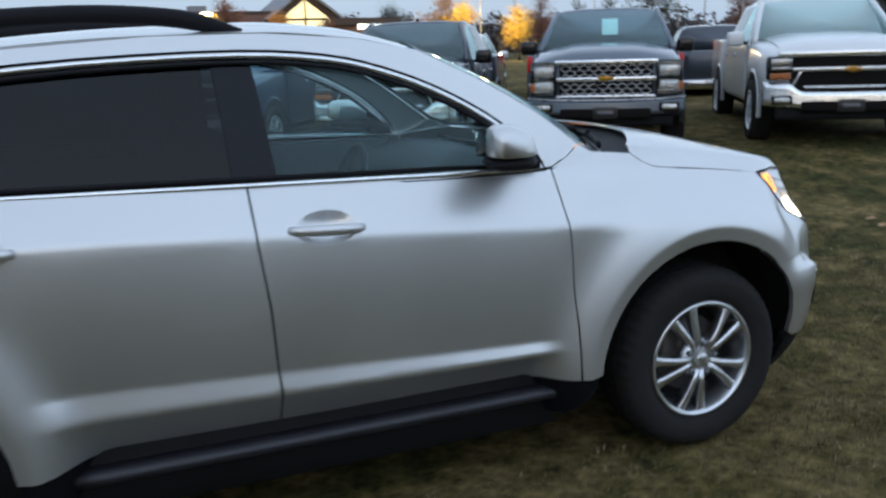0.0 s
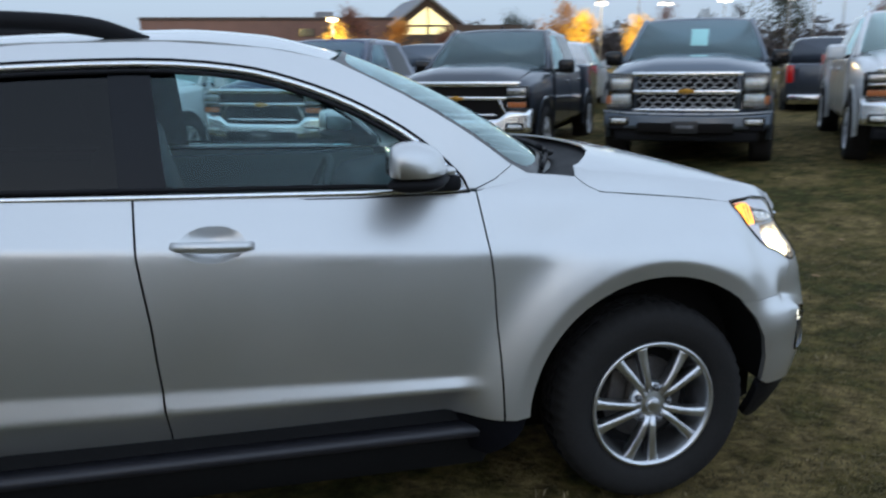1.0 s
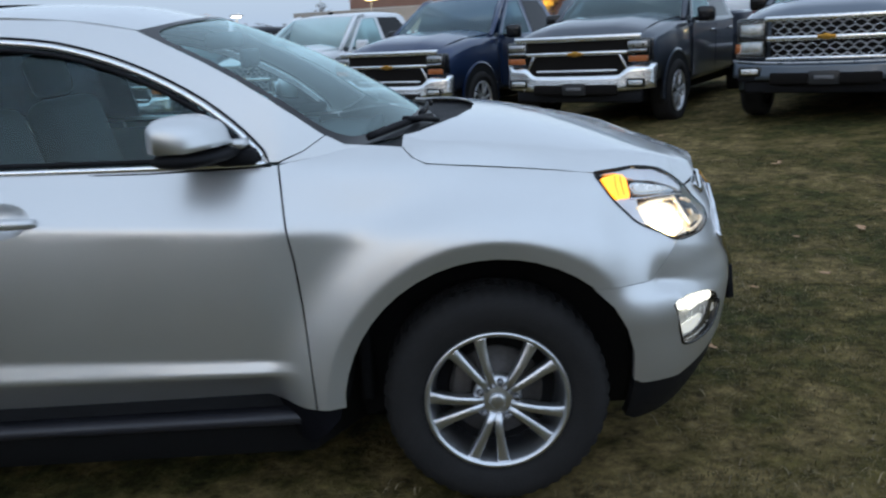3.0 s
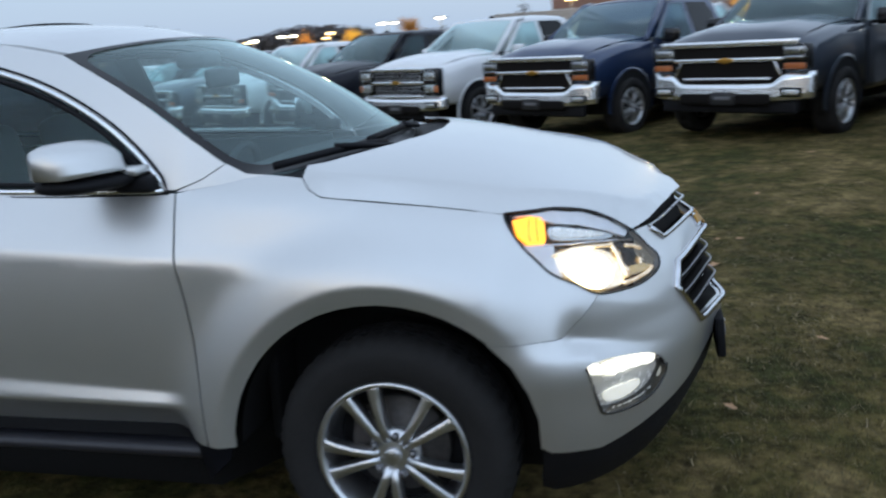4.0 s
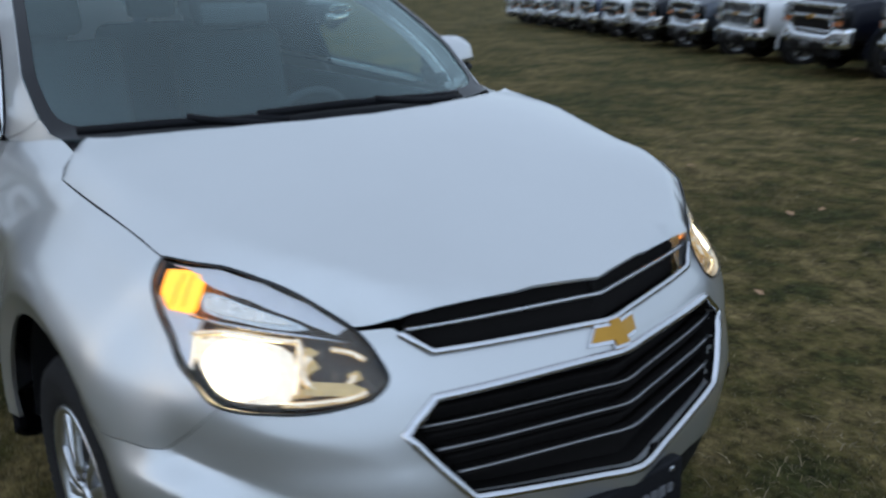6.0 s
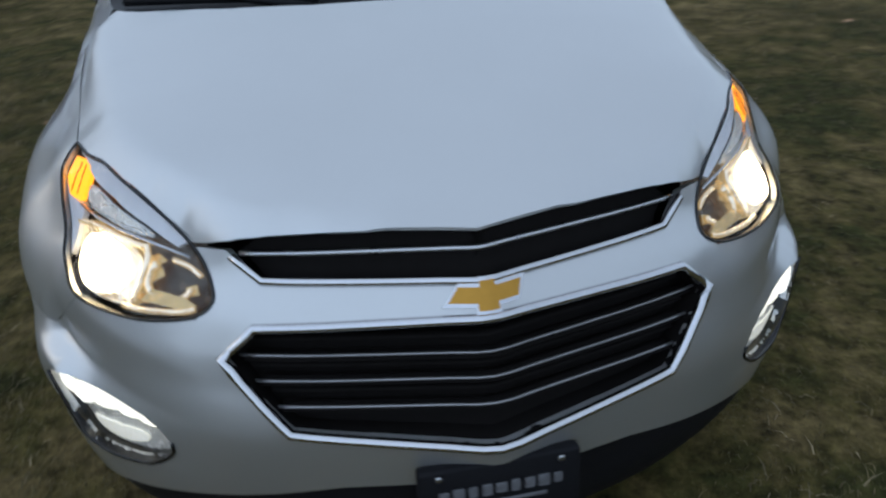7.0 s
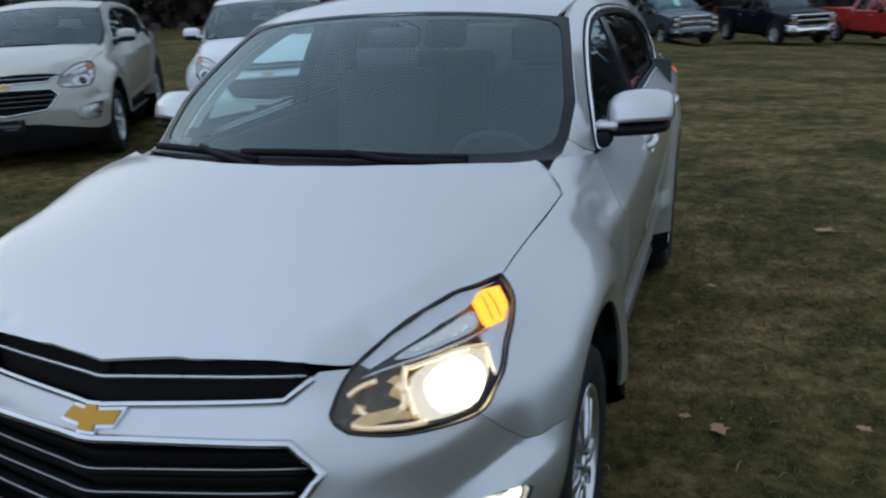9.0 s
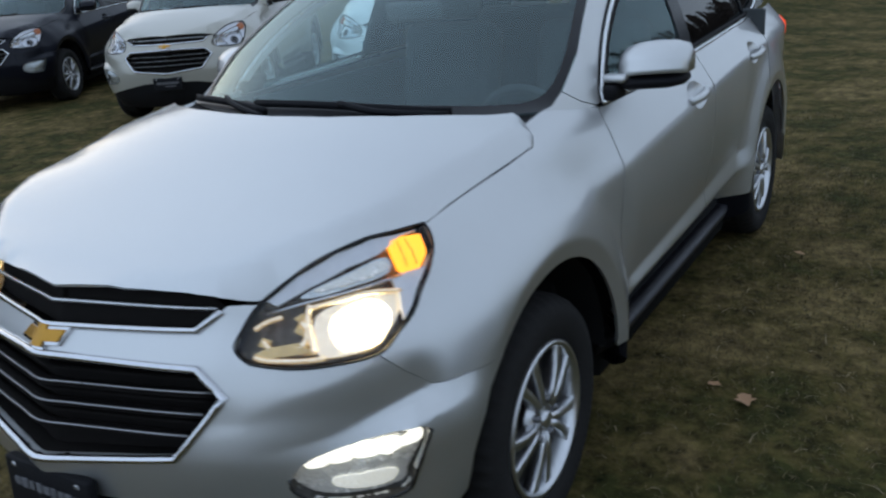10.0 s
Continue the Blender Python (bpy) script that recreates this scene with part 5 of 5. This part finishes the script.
for j in range(len(ticks) - 1):
    for i in range(len(ticks) - 1):
        bm.faces.new((rows[j][i], rows[j][i + 1], rows[j + 1][i + 1], rows[j + 1][i]))
tagged(part("ground", bm, GRASS), "worn autumn grass field, green and brown", "ground", kind="structure")

# ---- the silver car in front ----
build_suv(Matrix(), SILVER, "silver sport utility car with lit headlamps on grass", True, True)

# ---- row of sport utility cars behind it ----
for (x, y), paint, text in (((-5.39, -6.08), CREAM, "cream sport utility car parked on grass"), ((-5.5, -9.9), BLACK_PAINT, "black sport utility car parked beside a cream one"),
                            ((-6.85, -3.95), WHITE, "white sport utility car parked beside a cream one")):
    build_suv(pose(x, y, ground_z(x, y), 0, 0, 28), paint, text, False, False, "parked utility cars")

# ---- row of pickups ----
PICKUP_WHEELS = wheel_meshes(False)
ROW, TURN = Vector((-.843, .538, 0)), 237.5
FIRST = Vector((4.05, 6.2, 0))


def stand(k, back=0.0, turn=TURN):
    p = FIRST + ROW * (2.95 * k) - Vector((math.cos(radians(turn)), math.sin(radians(turn)), 0)) * back
    return pose(p.x, p.y, ground_z(p.x, p.y), 0, 0, turn)


G = "row of parked pickups"
p_slate = build_pickup(stand(0), SLATE, "slate grey pickup with honeycomb grille and a paper notice", "mesh", G, True)
p_dark = build_pickup(stand(1), SLATE_DARK, "dark slate pickup with chrome grille bars", "bars", G)
p_navy = build_pickup(stand(2), NAVY, "navy blue pickup with chrome grille bars", "bars", G)
p_white = build_pickup(stand(3), WHITE, "white pickup with bright honeycomb grille", "mesh", G)
p_white_bars = build_pickup(stand(-1), WHITE, "white pickup with chrome grille bars", "bars", G)
p_black = build_pickup(stand(4), BLACK_PAINT, "black pickup with chrome grille bars", "bars", G)
for k, src in ((5, p_white), (6, p_dark), (7, p_black), (8, p_white_bars), (9, p_navy), (10, p_white), (11, p_dark), (12, p_white_bars), (13, p_black), (14, p_white)):
    copy_thing(src, stand(k))

# second row, tails towards the first
for k, src in ((-.85, p_dark), (.25, p_slate), (1.3, p_white_bars), (2.4, p_slate), (3.4, p_white), (-1.9, p_black)):
    copy_thing(src, pose(*(FIRST + ROW * (2.95 * k) - Vector((math.cos(radians(TURN)), math.sin(radians(TURN)), 0)) * 14.0), 0, 0, TURN + 180))

# far row of pickups down the slope
build_pickup(pose(-34.0, 8.0, ground_z(-34, 8.0), 0, 0, 30), RED_PAINT, "red pickup with chrome grille bars", "bars", "far row of parked pickups")
for y, src in ((-7.0, p_navy), (-3.6, p_black), (-.2, p_slate), (3.2, p_black), (10.0, p_dark), (13.4, p_white_bars), (16.8, p_black)):
    y = 1.1 + (y - 1.1) * 1.25
    copy_thing(src, pose(-34.0, y, ground_z(-34, y), 0, 0, 30))["group"] = "far row of parked pickups"

# ---- buildings ----
BRICK = material("red_brick_wall", (.20, .115, .09), 0.9, spread=0.2, scale=.5, fine=9, bump=.2)
BAND = material("pale_wall_band", (.33, .31, .29), 0.85, spread=0.12, scale=.8, fine=8)
ROOFING = material("grey_roofing", (.22, .23, .25), 0.7, spread=0.12, scale=.6, fine=6)
DARK_WALL = material("dark_brown_wall", (.07, .05, .04), 0.85, spread=0.2, scale=.6, fine=6)
LIT_PANE = material("lit_window", (.8, .7, .4), 0.4, emit=(1, .83, .42), power=1.15)
LIT_SIGN = material("lit_canopy", (.9, .9, .88), 0.4, emit=(1, .96, .86), power=3.0)
DARK_PANE = material("dark_window", (.03, .035, .04), 0.15, spread=0.1, scale=.5)
school = thing("brick_building", pose(-10, 97, 0), "long low red brick building with a pale band", "building")
part("wall", block((29, 18, 6.0), (14.5, 9, 3.0), .05, 1), BRICK, school, smooth=False)
part("wall_band", block((29.1, .1, .4), (14.5, -.03, 3.4), 0), BAND, school, smooth=False)
part("parapet", block((29.2, 18.2, .35), (14.5, 9, 6.1), .04, 1), DARK_WALL, school, smooth=False)
part("wing", block((18, 14, 3.2), (5, -8, 1.6), .05, 1), BAND, school, smooth=False)
for i in (5, 6, 7):
    w = part("window", block((1.9, .1, .9), (2.2 + 3.1 * i, -.03, 4.6), .01, 1), DARK_WALL, school, smooth=False)
    part("pane", block((1.7, .06, .75), (2.2 + 3.1 * i, -.08, 4.6), 0), DARK_PANE, w, smooth=False)
for x in (20.4,):
    part("roof_unit", block((2.0, 2.0, .9), (x, 6, 6.7), .05, 1), ROOFING, school, smooth=False)
hall = thing("gabled_hall", pose(21.2, 95, 0), "gabled entrance hall with tall lit windows", "building")
prism = bmesh.new()
front = [prism.verts.new(v) for v in ((-4, 0, 0), (4, 0, 0), (4, 0, 5.2), (0, 0, 8.2), (-4, 0, 5.2))]
back = [prism.verts.new(v) for v in ((-4, 14, 0), (4, 14, 0), (4, 14, 5.2), (0, 14, 8.2), (-4, 14, 5.2))]
prism.faces.new(front)
prism.faces.new(back[::-1])
for i in range(5):
    prism.faces.new((front[i], back[i], back[(i + 1) % 5], front[(i + 1) % 5]))
bmesh.ops.recalc_face_normals(prism, faces=prism.faces[:])
part("wall", prism, DARK_WALL, hall, smooth=False)
for sgn in (-1, 1):
    slab = block((5.4, 15.2, .25), (sgn * 2.15, 6.9, 6.85), .02, 1, m=pose(0, 0, 0, 0, sgn * 36.9, 0))
    part("roof", slab, ROOFING, hall, smooth=False)
for x0, x1, z0, z1, t0, t1 in ((-2.9, -.15, 4.3, 5.1, 5.1, 5.1), (.15, 2.9, 4.3, 5.1, 5.1, 5.1)):
    part("lit_window", block((x1 - x0, .12, z1 - z0), ((x0 + x1) / 2, -.05, (z0 + z1) / 2), .01, 1), LIT_PANE, hall, smooth=False)
tri = bmesh.new()
a = [tri.verts.new(v) for v in ((-2.7, -.08, 5.35), (2.7, -.08, 5.35), (0, -.08, 7.35))]
b = [tri.verts.new((v.co.x, .02, v.co.z)) for v in a]
tri.faces.new(a)
for i in range(3):
    tri.faces.new((a[i], b[i], b[(i + 1) % 3], a[(i + 1) % 3]))
part("gable_window", tri, LIT_PANE, hall, smooth=False)
part("mullion", block((.14, .1, 2.2), (0, -.14, 6.2), .01, 1), DARK_WALL, hall, smooth=False)
part("side_gable", block((1.6, .1, 1.4), (3.3, 7, 6.4), .02, 1), LIT_PANE, hall, smooth=False)
canopy = thing("lit_canopy", pose(28.2, 95, 0), "dark flat canopy with a bright lit front", "building")
part("roof", block((8, 6, .8), (0, 2, 4.9), .03, 1), DARK_WALL, canopy, smooth=False)
part("light_strip", block((3.6, .2, .55), (.6, -1.05, 4.3), .03, 1), LIT_SIGN, canopy, smooth=False)
part("wall", block((7.4, 5, 4.4), (0, 2.4, 2.2), .03, 1), BRICK, canopy, smooth=False)

# ---- street lamps ----
POLE = material("grey_pole", (.28, .28, .28), 0.5, 0.5, spread=0.1, scale=3)
GLOW = material("street_lamp_glow", (1, .95, .8), 0.4, emit=(1, .93, .72), power=9.0)
GLOW_WARM = material("warm_street_lamp_glow", (1, .8, .5), 0.4, emit=(1, .66, .25), power=7.0)


def street_lamp(x, y, h, heads, glow, size=.9):
    z = ground_z(x, y)
    lamp = thing("street_lamp", pose(x, y, z, 0, 0, 35), "tall lit parking-lot lamp", "street lamp", "street lamps")
    part("pole", tube([(0, 0, 0), (0, 0, h * .5), (0, 0, h)], lambda t: .1 - .04 * t, 8), POLE, lamp)
    for i in range(heads):
        s = (i - (heads - 1) / 2) * 1.5
        part("arm", block((1.6, .1, .1), (s * .5, 0, h), .02, 1), POLE, lamp, smooth=False)
        head = part("head", block((size, .4, .22), (s, 0, h + .02), .06), POLE, lamp)
        part("lens", block((size * .95, .5, .2), (s, 0, h - .1), .04), glow, head)
    return lamp


def polar(az, dist, ex=-1.5, ey=-3.3):
    return ex + dist * math.sin(radians(az)), ey + dist * math.cos(radians(az))


for az, dist, h, heads, glow in ((-3.3, 80, 4.3, 1, GLOW_WARM), (6.9, 82, 4.9, 1, GLOW_WARM), (24.1, 70, 5.2, 1, GLOW), (26.4, 92, 7.4, 2, GLOW), (28.0, 105, 7.0, 2, GLOW), (35.2, 90, 6.4, 2, GLOW), (36.6, 84, 6.8, 2, GLOW),
                                 (38.2, 100, 7.3, 2, GLOW), (40.4, 88, 7.2, 2, GLOW), (43.0, 62, 5.6, 1, GLOW), (45.0, 70, 5.6, 1, GLOW), (31.5, 110, 7.4, 2, GLOW),
                                 (-41.5, 120, 5.2, 2, GLOW), (-37.0, 100, 3.6, 1, GLOW), (-33.5, 125, 4.4, 2, GLOW), (-31.2, 110, 3.6, 1, GLOW), (-28.4, 105, 3.6, 1, GLOW_WARM), (-26.3, 120, 4.2, 2, GLOW), (-24.0, 100, 4.2, 1, GLOW),
                                 (-22.0, 112, 4.6, 2, GLOW), (-19.2, 105, 4.4, 1, GLOW_WARM), (-15.5, 108, 4.9, 2, GLOW), (-12.0, 100, 4.6, 1, GLOW)):
    street_lamp(*polar(az, dist), h, heads, glow)
for i in range(16):
    street_lamp(*polar(-18.5 - 1.25 * i, 128 + 9 * (i % 4)), 2.6 + .55 * (i * 7 % 4), 1, GLOW_WARM if i % 3 else GLOW, 1.3 if i % 2 else .8)

# the warm lamps that light the trees beside them
for az, dist, h, watts in ((7.0, 81, 5.2, 2600), (22.6, 71, 4.8, 1500), (26.6, 69, 4.2, 1300), (-20.5, 95, 4.4, 1100), (-17.4, 93, 4.2, 900)):
    bulb = new("street_lamp_light", bpy.data.lights.new("street_lamp_light", "POINT"))
    bulb.data.energy, bulb.data.color, bulb.data.shadow_soft_size = watts, (1, .72, .32), .3
    bulb.location = (*polar(az, dist), h)

# ---- trees ----
BARK = material("bark", (.07, .055, .045), 0.95, spread=0.3, scale=2, fine=20, bump=.4)


def leaf_material(name, color, glow=0.0):
    m = material(name, color, 0.8, spread=0.0)
    n, l = m.node_tree.nodes, m.node_tree.links
    geo = n.new("ShaderNodeNewGeometry")
    rng = n.new("ShaderNodeMapRange")
    rng.inputs["To Min"].default_value, rng.inputs["To Max"].default_value = .55, 1.5
    l.new(geo.outputs["Random Per Island"], rng.inputs["Value"])
    mul = n.new("ShaderNodeVectorMath")
    mul.operation = "SCALE"
    mul.inputs[0].default_value = color
    l.new(rng.outputs["Result"], mul.inputs["Scale"])
    l.new(mul.outputs["Vector"], n["Principled BSDF"].inputs["Base Color"])
    return m


ORANGE_LEAF = leaf_material("orange_leaves", (.42, .19, .035))
GOLD_LEAF = leaf_material("yellow_leaves", (.58, .36, .05))
RUST_LEAF = leaf_material("rust_leaves", (.18, .07, .04))
GREEN_LEAF = leaf_material("dark_green_leaves", (.05, .06, .04))


def tree(x, y, h, leaf, text, leaves=3600, spread=.45, seed=1, lift=.0):
    rnd = random.Random(seed)
    t = thing("tree", pose(x, y, ground_z(x, y)), text + " past the parking lot", "tree", "trees")
    limbs = tube([(0, 0, 0), (.05 * h * rnd.uniform(-1, 1), 0, h * .35), (.03 * h, .02 * h, h * .6), (0, .02 * h, h * .9)], lambda u: h * .022 * (1.1 - u), 7)
    tips = []
    for k in range(16 if leaf else 34):
        z0 = h * rnd.uniform(.22, .8)
        a = rnd.uniform(0, math.tau)
        ln = h * rnd.uniform(.18, .42) * spread * 2 * (1.15 - z0 / h)
        p0 = Vector((.02 * h * math.sin(k), .01 * h, z0))
        p2 = p0 + Vector((math.cos(a) * ln, math.sin(a) * ln, ln * rnd.uniform(.45, 1.1)))
        p1 = p0.lerp(p2, .5) + Vector((0, 0, -.04 * h))
        merge(limbs, tube([p0, p1, p2], lambda u: h * .009 * (1.15 - u), 5))
        tips.append((p0, p2))
        for j in range(2 if leaf else 4):
            q0 = p0.lerp(p2, rnd.uniform(.35, .9))
            q1 = q0 + Vector((rnd.uniform(-1, 1), rnd.uniform(-1, 1), rnd.uniform(.2, 1))) * ln * .4
            merge(limbs, tube([q0, q1], lambda u: h * .0042 * (1.2 - u), 4))
    part("trunk", limbs, BARK, t)
    if leaf:
        verts, faces = [], []
        for k in range(leaves):
            p0, p2 = rnd.choice(tips)
            c = p0.lerp(p2, rnd.uniform(.3, 1.12)) + Vector((rnd.gauss(0, 1), rnd.gauss(0, 1), rnd.gauss(0, 1))) * h * .065
            s = h * rnd.uniform(.009, .019)
            u = Vector((rnd.gauss(0, 1), rnd.gauss(0, 1), rnd.gauss(0, 1))).normalized()
            v = u.orthogonal().normalized()
            i = len(verts)
            verts += [c - u * s, c + v * s * .6, c + u * s, c - v * s * .6]
            faces.append((i, i + 1, i + 2, i + 3))
        me = bpy.data.meshes.new("crown")
        me.from_pydata(verts, [], faces)
        me.materials.append(leaf)
        crown = new("crown", me)
        crown.parent = t
    return t


for i, (az, dist, h, leaf, text) in enumerate(((7.2, 84, 5.2, GOLD_LEAF, "small yellow tree lit by a lamp"), (8.2, 92, 6.9, RUST_LEAF, "rust-red autumn tree"), (11.2, 85, 5.0, ORANGE_LEAF, "small orange autumn tree"), (14.2, 86, 4.6, RUST_LEAF, "small rust-red tree"),
                                               (21.6, 78, 6.3, ORANGE_LEAF, "orange autumn tree beside a lamp"), (22.9, 74, 5.0, GOLD_LEAF, "yellow autumn tree lit by a lamp"), (26.6, 72, 4.6, GOLD_LEAF, "golden autumn tree"), (28.0, 84, 6.0, RUST_LEAF, "rust-red autumn tree"),
                                               (35.0, 95, 8.8, GREEN_LEAF, "large dark green tree"), (40.6, 92, 6.4, RUST_LEAF, "rust-brown tree"), (44.5, 95, 8.0, RUST_LEAF, "rust-brown tree"), (48.0, 90, 7.5, GREEN_LEAF, "dark tree"),
                                               (30.5, 120, 8.2, None, "bare grey tree"), (32.5, 118, 8.6, None, "bare grey tree"), (-6.8, 110, 6.6, None, "bare grey tree"), (2.4, 125, 8.6, None, "bare tree behind the building"), (18.6, 115, 7.2, GREEN_LEAF, "dark evergreen-like tree"), (19.6, 112, 6.6, None, "bare tree"),
                                               (-20.9, 98, 4.6, ORANGE_LEAF, "orange autumn tree lit by a lamp"), (-17.6, 96, 4.4, GOLD_LEAF, "golden autumn tree"), (-14, 100, 5.0, ORANGE_LEAF, "orange autumn tree"), (-40.0, 130, 6.2, None, "bare grey tree"), (-34.0, 105, 3.2, RUST_LEAF, "rust-red small tree"))):
    tree(*polar(az, dist), h, leaf, text, seed=i + 3)

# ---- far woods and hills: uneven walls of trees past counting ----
# The far trees' colour is paled to paint in the haze of distance.
WOOD_HAZED = material("hazy_far_woods", (.13, .115, .115), 0.95, spread=0.35, scale=.12, fine=1.5)
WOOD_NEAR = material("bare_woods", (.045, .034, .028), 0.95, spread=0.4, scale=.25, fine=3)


def woods(name, text, line, low, high, mat, seed, depth=10, count=500, width=.5):
    """Many narrow, branching trunks with brush along a line."""
    rnd = random.Random(seed)
    verts, faces = [], []
    pts = [Vector((*p, 0)) for p in line]
    total = sum((b - a).length for a, b in zip(pts, pts[1:]))
    for k in range(count):
        d = rnd.uniform(0, total)
        for a, b in zip(pts, pts[1:]):
            if d <= (b - a).length:
                break
            d -= (b - a).length
        c = a.lerp(b, d / (b - a).length)
        side = Vector(((b - a).y, -(b - a).x, 0)).normalized()
        c = c + side * rnd.uniform(0, depth)
        zg = ground_z(c.x, c.y)
        h = rnd.uniform(low, high) * (.75 + .5 * noise.noise(Vector((c.x * .05, c.y * .05, seed))))
        for j in range(22):
            z = zg + h * rnd.random() ** 1.2
            s = width * rnd.uniform(.6, 1.6) * (1.2 - .8 * (z - zg) / h)
            o = c + Vector((rnd.gauss(0, 1), rnd.gauss(0, 1), 0)) * h * .11
            u = Vector((rnd.gauss(0, 1), rnd.gauss(0, 1), rnd.gauss(0, .6))).normalized() * s
            v = u.cross(Vector((rnd.random(), rnd.random(), rnd.random()))).normalized() * s * rnd.uniform(.4, 1)
            o.z = z
            i = len(verts)
            verts += [o - u, o + v, o + u, o - v]
            faces.append((i, i + 1, i + 2, i + 3))
        i = len(verts)
        w = .12 + h * .012
        verts += [Vector((c.x - w, c.y - w, zg - .5)), Vector((c.x + w, c.y + w, zg - .5)), Vector((c.x + w * .3, c.y + w * .3, zg + h)), Vector((c.x - w * .3, c.y - w * .3, zg + h))]
        faces.append((i, i + 1, i + 2, i + 3))
    me = bpy.data.meshes.new(name)
    me.from_pydata(verts, [], faces)
    me.materials.append(mat)
    return tagged(new(name, me), text, "woods", kind="stuff")


woods("hazy_far_woods", "dark far line of trees past the lots", [polar(-17, 205), polar(-28, 198), polar(-38, 192)], 7.0, 9.5, WOOD_HAZED, 5, 14, 1700, .7)
woods("hazy_far_woods", "low far line of bare trees past the lots", [polar(-38, 192), polar(-44, 190), polar(-75, 170)], 2.5, 4.5, WOOD_HAZED, 9, 10, 500, .6)
woods("hazy_far_woods", "low dark far line of trees past the lots", [polar(0, 210), polar(-17, 205)], 3.5, 6.5, WOOD_HAZED, 8, 14, 420, .7)
woods("hazy_far_woods", "dark far line of trees past the lots", [polar(75, 160), polar(38, 170), polar(18, 190), polar(0, 210)], 6.0, 11.0, WOOD_HAZED, 6, 14, 1300, .75)
woods("bare_woods", "dark bare woods behind the field", [(-52, 28), (-50, 9), (-47, -5), (-37, -20), (-22, -36), (-2, -46), (30, -50)], 9, 16, WOOD_NEAR, 7, 14, 2600, .26)

# ---- grass blades, fallen leaves and bits ----
BLADE = leaf_material("grass_blade", (.082, .068, .021))
DRY = leaf_material("dry_grass_blade", (.150, .113, .048))
FALLEN = leaf_material("fallen_leaf", (.30, .17, .09))


def blades(name, text, count, mat, h0, h1, seed, boxes, lie=.5):
    rnd = np.random.default_rng(seed)
    verts, faces = [], []
    for (x0, x1, y0, y1, share) in boxes:
        for k in range(int(count * share)):
            x, y = rnd.uniform(x0, x1), rnd.uniform(y0, y1)
            clump = noise.noise(Vector((x * 1.1, y * 1.1, seed))) + .5 * noise.noise(Vector((x * 4, y * 4, seed)))
            if clump < rnd.uniform(-.7, .35):
                continue
            z = ground_z(x, y) - .004
            a, h = rnd.uniform(0, math.tau), rnd.uniform(h0, h1)
            w = h * rnd.uniform(.025, .05) + .0005
            dx, dy = math.cos(a), math.sin(a)
            lean = rnd.uniform(.2, 1.2) * lie * 2
            mx, my, mz = x + dx * h * .3 * lean, y + dy * h * .3 * lean, z + h * .55
            tx, ty, tz = x + dx * h * .8 * lean, y + dy * h * .8 * lean, z + h * max(.35, 1 - .5 * lean)
            i = len(verts)
            verts += [(x - dy * w, y + dx * w, z), (x + dy * w, y - dx * w, z), (mx + dy * w * .8, my - dx * w * .8, mz), (mx - dy * w * .8, my + dx * w * .8, mz), (tx, ty, tz)]
            faces += [(i, i + 1, i + 2, i + 3), (i + 3, i + 2, i + 4)]
    me = bpy.data.meshes.new(name)
    me.from_pydata(verts, [], faces)
    me.materials.append(mat)
    return tagged(new(name, me), text, "grass", kind="stuff")


LAWN = [(-4.5, 2.6, -2.6, -.75, .2), (.6, 3.6, -2.2, 4.8, .25), (-4.5, 1.6, .75, 4.5, .22), (-9, 7, 3.5, 9.5, .2), (-7, -3.2, -5, 3, .13)]
blades("grass", "short worn green-brown grass", 200000, BLADE, .014, .034, 11, LAWN)
blades("dry_grass", "flattened dry straw-coloured grass", 110000, DRY, .012, .034, 12, LAWN, 1.0)

STRAW = leaf_material("loose_straw", (.30, .23, .135))
blades("straw", "loose pale straw lying on the grass", 9000, STRAW, .015, .04, 13, LAWN, 1.5)


def fallen_leaf(x, y, s, turn, tint=None):
    bm = bmesh.new()
    edge = [(-.5, 0), (-.3, .28), (-.05, .22), (.15, .42), (.3, .18), (.6, .05), (.3, -.16), (.1, -.4), (-.08, -.2), (-.32, -.26)]
    vs = [bm.verts.new((u * s, v * s, .012 + .25 * s * (v * v) + .1 * s * math.sin(3 * u))) for u, v in edge]
    mid = bm.verts.new((0, 0, .008))
    for i in range(len(vs)):
        bm.faces.new((vs[i], vs[(i + 1) % len(vs)], mid))
    ob = part("fallen_leaf", bm, FALLEN, None)
    ob.matrix_world = pose(x, y, ground_z(x, y) + .018, 4, 6, turn)
    return tagged(ob, "curled brown fallen leaf on the grass", "leaf", "fallen leaves")


for i in range(46):
    x, y = random.uniform(-3.5, 4.2), random.choice((random.uniform(1.1, 4.5), random.uniform(-2.4, -1.1), random.uniform(1.1, 7)))
    fallen_leaf(x, y, random.uniform(.045, .10), random.uniform(0, 360))
for x, y, size, turn in ((-.91, 1.23, .10, 20), (-.98, 1.10, .05, 80), (1.03, .29, .06, 140), (-3.7, 1.8, .12, 60)):
    fallen_leaf(x, y, size, turn)
